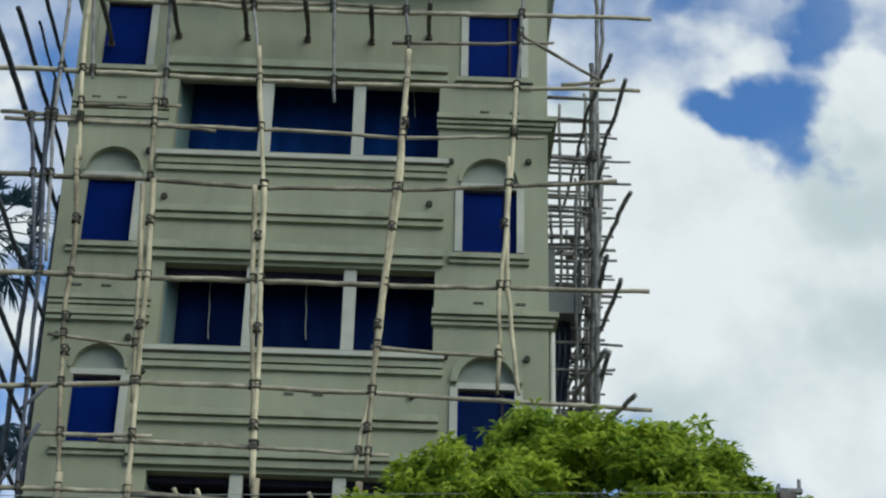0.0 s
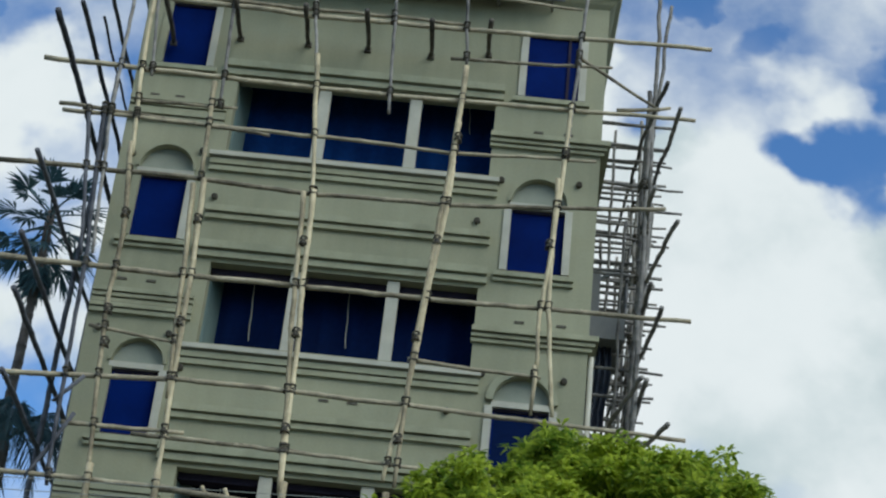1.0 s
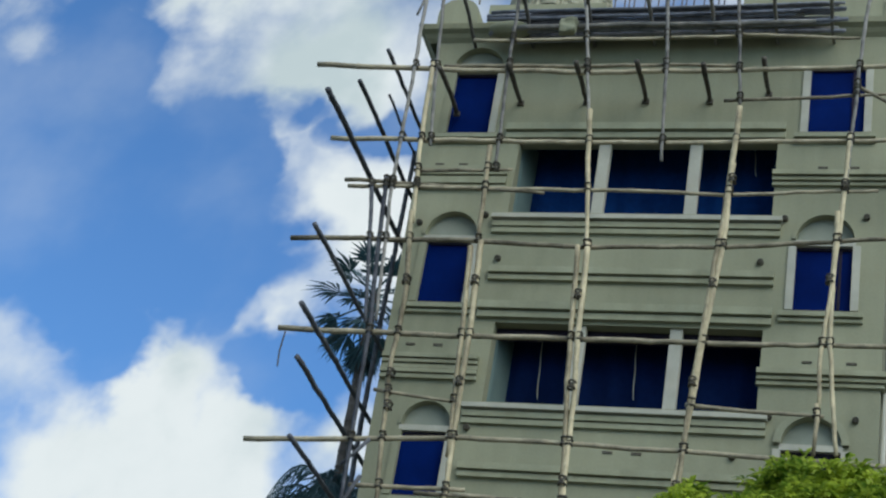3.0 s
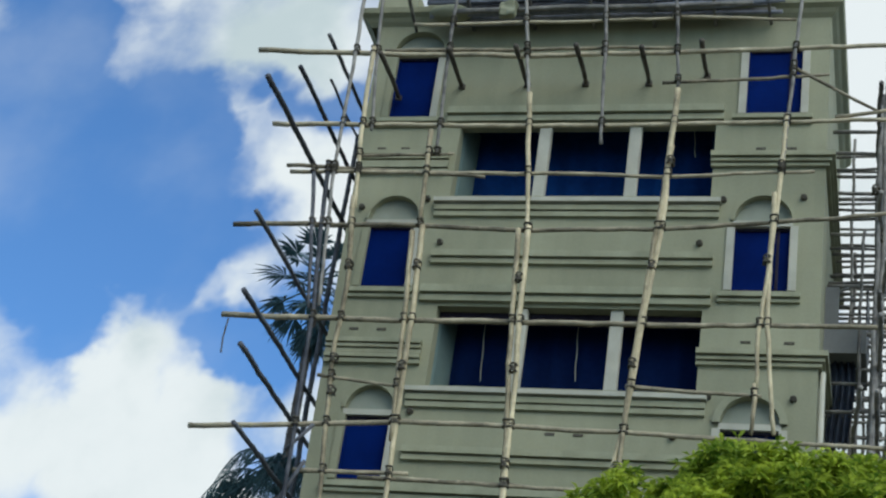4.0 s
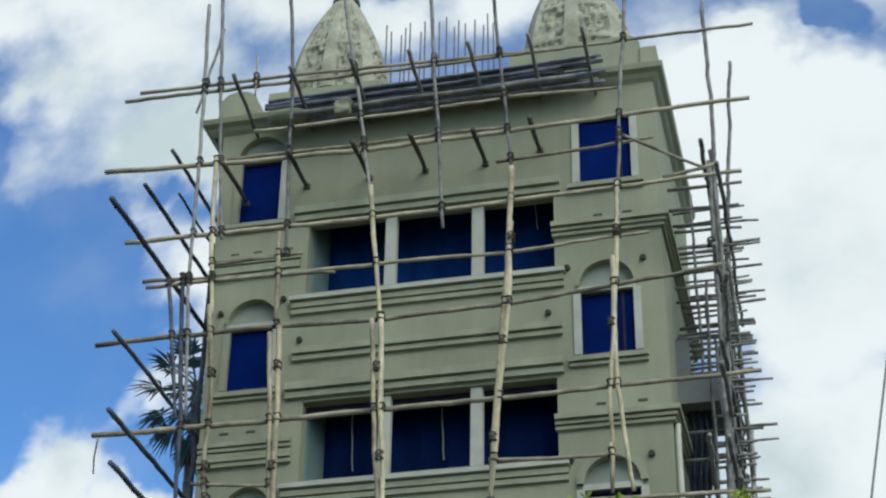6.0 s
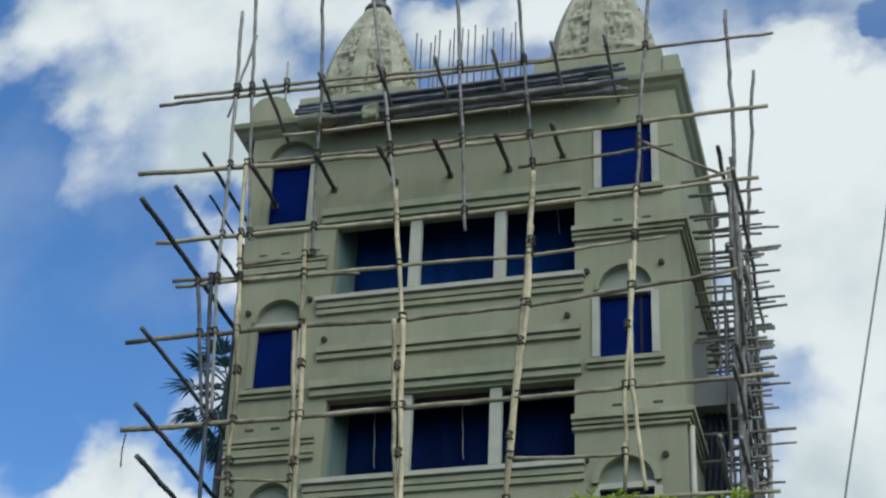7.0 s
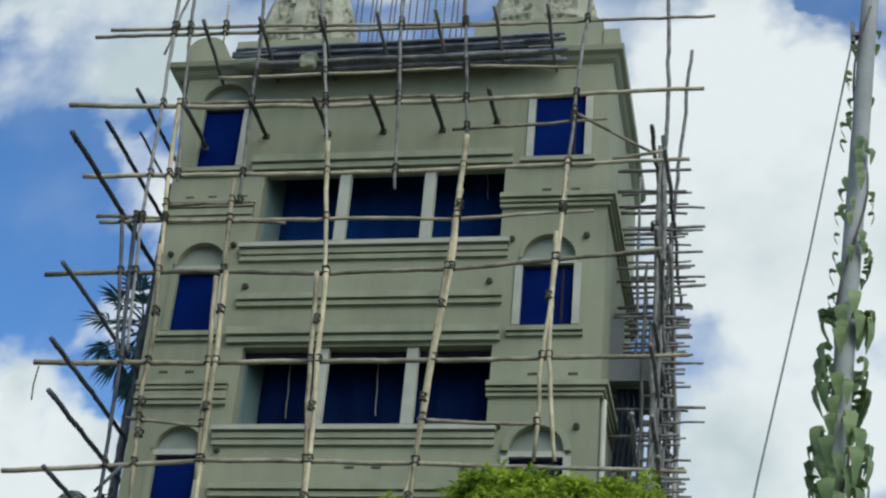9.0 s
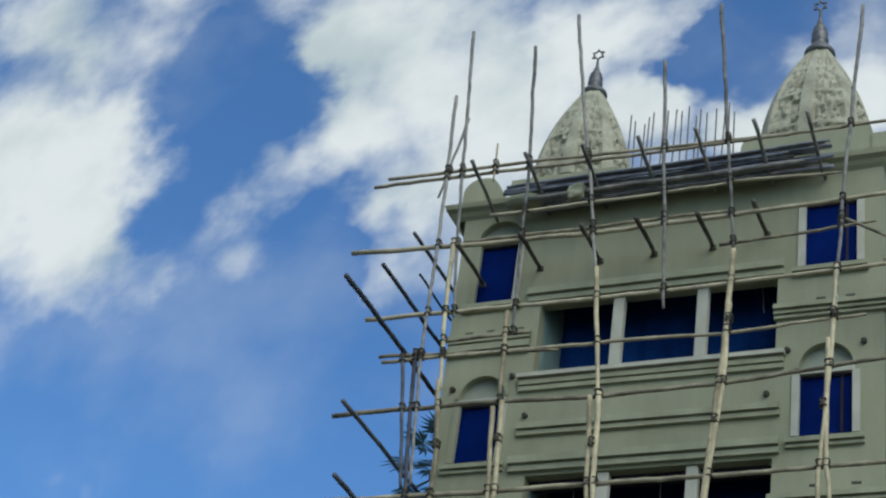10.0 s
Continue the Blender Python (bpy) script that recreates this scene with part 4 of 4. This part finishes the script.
def spray(c, n, size, rng):
    """A whorl of drooping leaves round a twig's end."""
    for _ in range(n):
        a, e = rng.uniform(0, 2 * math.pi), rng.uniform(-0.5, 0.9)
        along = Vector((math.cos(a) * math.cos(e), math.sin(a) * math.cos(e), math.sin(e)))
        nrm = Vector((rng.uniform(-0.4, 0.4), rng.uniform(-0.4, 0.4), 1)).normalized()
        nrm = (nrm - along * nrm.dot(along)).normalized()
        L = size * rng.uniform(0.7, 1.25)
        leaf(bm, c + along * 0.03, along, nrm, L, L * 0.17)


LOBES = [((7.64, -5.0, 7.28), (1.7, 1.6, 2.02)), ((8.4, -5.1, 7.22), (1.08, 1.25, 1.84)), ((6.28, -5.5, 7.13), (1.2, 1.3, 1.68)), ((5.37, -5.8, 6.73), (0.9, 0.85, 1.4)), ((7.2, -5.4, 6.3), (2.2, 1.8, 1.6)), ((6.94, -5.1, 7.53), (0.6, 0.7, 1.78)), ((9.2, -5.2, 6.9), (0.85, 0.85, 1.6))]


def inside(q, slack):
    return sum(((q - Vector(c)).x / r[0]) ** 2 + ((q - Vector(c)).y / r[1]) ** 2 + ((q - Vector(c)).z / r[2]) ** 2 < slack for c, r in LOBES)


def on_sphere(rng):
    while True:
        p = Vector([rng.uniform(-1, 1) for _ in range(3)])
        if 0.2 < p.length < 1.0:
            return p.normalized()


clumps = 0
while clumps < 430:                       # rounded clumps over the crown's surface
    c, r = LOBES[rng.choice((0, 0, 0, 1, 1, 2, 2, 3, 4, 4, 4, 5, 6))]
    p = on_sphere(rng)
    q = Vector(c) + Vector((p.x * r[0], p.y * r[1], p.z * r[2])) * rng.uniform(0.86, 1.0)
    if inside(q, 0.66) or q.z < 5.6:
        continue
    clumps += 1
    size = rng.uniform(0.16, 0.34)
    for _ in range(rng.randint(15, 21)):
        d = on_sphere(rng)
        d.z = abs(d.z) * 0.9 - 0.25
        spray(q + d * size * rng.uniform(0.6, 1.0), rng.randint(9, 12), 0.145, rng)
for _ in range(3600):                      # leaves within
    c, r = LOBES[rng.randrange(7)]
    p = on_sphere(rng) * rng.uniform(0.45, 0.85)
    spray(Vector(c) + Vector((p.x * r[0], p.y * r[1], p.z * r[2])), 9, 0.18, rng)
tufts = [(6.74, -4.6, 9.39), (7.04, -4.5, 9.5), (6.88, -4.5, 9.6), (6.48, -4.8, 9.18), (8.66, -5.0, 9.32), (8.45, -5.2, 9.15), (6.89, -5.0, 9.33), (9.25, -5.1, 8.5), (5.98, -5.3, 8.62)]
for c in tufts:
    for _ in range(9):
        spray(Vector(c) + Vector([rng.uniform(-0.16, 0.16) for _ in range(3)]), 12, 0.13, rng)
placed(part("crown", bm, LEAF, tree, "drooping narrow yellow-green leaves"), tree)


def frond(bm, base, out, length, rise, rng, leaflets, width, reach=1.0):
    """A feather frond: a bowed rib with rows of leaflets."""
    out = out.normalized()
    side = out.cross(Vector((0, 0, 1))).normalized()
    pts = []
    for k in range(11):
        f = k / 10
        pts.append(base + out * reach * length * f * (1 - 0.12 * f) + Vector((0, 0, rise * length * f - (rise + 0.42) * length * f * f)))
    tube(bm, pts, [0.025 * (1 - 0.8 * k / 10) for k in range(11)], 5)
    for k in range(leaflets):
        f = 0.2 + 0.8 * k / leaflets
        i = min(int(f * 10), 9)
        p = pts[i].lerp(pts[i + 1], f * 10 - i)
        along = (pts[i + 1] - pts[i]).normalized()
        for s in (-1, 1):
            L = length * 0.36 * math.sin(math.pi * (0.2 + 0.72 * f)) * rng.uniform(0.75, 1.15)
            d = (side * s * rng.uniform(0.35, 0.7) + along * 0.55 + Vector((0, 0, -0.6 + rng.uniform(-0.35, 0.15)))).normalized()
            e1 = p + d * L * 0.55
            e2 = p + d * L - Vector((0, 0, 0.2 * L))
            v = [bm.verts.new(q) for q in (p - along * width, p + along * width, e1 + along * width * 1.1, e2, e1 - along * width * 1.1)]
            bm.faces.new(v)


def fan(bm, base, out, up, stalk, blade, rng):
    """A fan leaf: a stalk and stiff blades that spread from its end."""
    d = (out + Vector((0, 0, up))).normalized()
    side = d.cross(Vector((0, 0, 1))).normalized()
    hub = base + d * stalk - Vector((0, 0, 0.06 * stalk))
    tube(bm, [base, base.lerp(hub, 0.5) + Vector((0, 0, 0.03)), hub], [0.02, 0.017, 0.014], 5)
    nrm = side.cross(d).normalized()
    for k in range(15):
        a = (k - 7) * 0.17 + rng.uniform(-0.04, 0.04)
        ray = (d * math.cos(a) + side * math.sin(a) + nrm * rng.uniform(-0.12, 0.12)).normalized()
        wide = ray.cross(nrm).normalized() * 0.031
        L = blade * (1 - 0.25 * abs(a)) * rng.uniform(0.85, 1.1)
        mid, tip = hub + ray * L * 0.55, hub + ray * L - Vector((0, 0, 0.16 * L))
        v = [bm.verts.new(q) for q in (hub, mid - wide, tip, mid + wide)]
        w = bm.verts.new(mid + nrm * 0.012)
        for q in ((v[0], v[1], w), (v[1], v[2], w), (v[2], v[3], w), (v[3], v[0], w)):
            bm.faces.new(q)


def palm(x, y, height, seed, label):
    rng = random.Random(seed)
    t = thing("palm", label, "palm tree", (x, y, 0))
    placed(part("trunk", cane([(x + 0.3, y, 0), (x + 0.12, y, height * 0.5), (x, y, height)], 0.12, rng, 0.01, 0.3, 0.35), BARK, t, smooth=True), t)
    return t, rng


fan_palm, rng = palm(-1.81, 5.0, 17.1, 51, "tall palm with stiff dark green fan leaves")
for k in range(26):
    a = 2.4 * k + rng.uniform(-0.2, 0.2)
    up = 1.1 - 2.2 * (k / 25)
    bm = bmesh.new()
    fan(bm, Vector((-1.81, 5.0, 17.1 - 0.016 * k)), Vector((math.cos(a), math.sin(a), 0)), up, rng.uniform(0.5, 0.72), rng.uniform(0.55, 0.72), rng)
    placed(part("frond", bm, PALM, fan_palm), fan_palm)
for k in range(9):                        # a skirt of withered leaves under the crown
    a = 2.1 * k
    bm = bmesh.new()
    fan(bm, Vector((-1.76, 5.0, 16.25 - 0.03 * k)), Vector((math.cos(a), math.sin(a), 0)) * 0.5, -1.3, 0.25, 0.55, rng)
    placed(part("withered_frond", bm, PALM, fan_palm), fan_palm)
feather_palm, rng = palm(-1.41, 4.0, 12.28, 52, "palm with arching dark green feather fronds")
for k in range(22):
    a = math.pi + 2.4 * k + rng.uniform(-0.15, 0.15)
    erect = k % 3 == 2
    bm = bmesh.new()
    frond(bm, Vector((-1.41, 4.0, 12.28)), Vector((math.cos(a), math.sin(a), 0)), rng.uniform(1.4, 1.75) * (0.68 if erect else 1.0), 2.9 if erect else rng.uniform(0.5, 2.1), rng, 28, 0.012, 0.35 if erect else 1.0)
    placed(part("frond", bm, PALM, feather_palm), feather_palm)

# ---- poles and wires by the road ----
vine_pole = thing("utility_pole", "tall concrete pole wrapped in a climbing vine", "utility pole", (9.87, -10, 0))
rng = random.Random(61)
V0, V1 = Vector((9.87, -10, 0)), Vector((11.31, -10, 15.1))
bm = tube(bmesh.new(), [V0.lerp(V1, k / 12) for k in range(13)], [0.10 - 0.03 * k / 12 for k in range(13)], 14)
placed(part("shaft", bm, CONCRETE, vine_pole, smooth=True), vine_pole)
for k in range(560):
    f = rng.random() * 0.78
    if f > 0.60 and rng.random() < min(0.85, 0.3 + 3.5 * (f - 0.60)):
        continue
    a = rng.uniform(0, 2 * math.pi)
    c = V0.lerp(V1, f)
    out = Vector((math.cos(a), math.sin(a), 0))
    spread = 0.09 + (0.09 * rng.random() if f < 0.5 else 0.02)
    base = c + out * spread
    L = rng.uniform(0.17, 0.26) * (1.15 if f < 0.58 else 0.65)
    bm = bmesh.new()
    side = out.cross(Vector((0, 0, 1)))
    cols = []
    for j in range(5):
        g = j / 4
        w = L * 0.25 * math.sin(math.pi * min(0.98, 0.12 + 0.86 * g)) ** 0.8
        p = base + out * 0.42 * L * math.sin(g * 2.7) + Vector((0, 0, 0.30 * L * math.sin(g * 2.6) - 1.0 * L * g * g))
        cols.append([bm.verts.new(p - side * w), bm.verts.new(p + Vector((0, 0, 0.02))), bm.verts.new(p + side * w)])
    for p, q in zip(cols, cols[1:]):
        bm.faces.new((p[0], p[1], q[1], q[0]))
        bm.faces.new((p[1], p[2], q[2], q[1]))
    placed(part("leaf", bm, VINE, vine_pole, smooth=True), vine_pole)
stem = [V0.lerp(V1, 0.78 * k / 60) + Vector((0.095 * math.cos(k * 0.5), 0.095 * math.sin(k * 0.5), 0)) for k in range(61)]
placed(part("vine_stem", tube(bmesh.new(), stem, [0.011] * 61, 6), BARK, vine_pole, smooth=True), vine_pole)
placed(part("bracket", boxes((10.83, 10.99, -10.04, -9.96, 11.5, 11.54), (10.82, 10.86, -10.03, -9.97, 11.44, 11.66)), METAL, vine_pole, "small steel bracket with insulator"), vine_pole)
guy = part("guy_wire", tube(bmesh.new(), [Vector((10.84, -10, 11.50)), Vector((10.41, -10, 9.28)), Vector((9.96, -10.0, 7.19)), Vector((8.55, -10, 0.0))], [0.010] * 4, 6), WIRE, None)
tagged(guy, "thin grey stay wire slanting from the vine-covered pole", "wire")

post = thing("concrete_post", "dark concrete wire post with steel bracket", "utility pole", (9.21, -6.55, 0))
placed(part("shaft", boxes((9.13, 9.29, -6.63, -6.47, 0, 8.05)), BARK, post), post)
placed(part("cross_arm", boxes((9.11, 9.36, -6.59, -6.51, 8.05, 8.09), (9.32, 9.35, -6.57, -6.54, 8.09, 8.19), (9.12, 9.15, -6.57, -6.54, 8.09, 8.14)), METAL, post, "rusty steel arm with pins"), post)
for z, slope in ((8.04, 0.0355), (7.91, 0.0348), (7.70, 0.0360), (7.61, 0.0347)):
    pts = [Vector((x, -6.6, z + slope * (x - 9.2) - 0.03 * math.sin(math.pi * (x + 17.5) / 26.7))) for x in [-17.5 + 26.7 * k / 30 for k in range(31)]]
    w = part("overhead_wire", tube(bmesh.new(), pts, [0.004] * 31, 6), WIRE, None)
    tagged(w, "thin overhead wire strung along the road", "wire", group="overhead wires")
far_post = thing("concrete_post", "concrete wire post farther along the road", "utility pole", (-17.5, -6.6, 0))
placed(part("shaft", boxes((-17.6, -17.4, -6.7, -6.5, 0, 8.2)), CONCRETE, far_post), far_post)
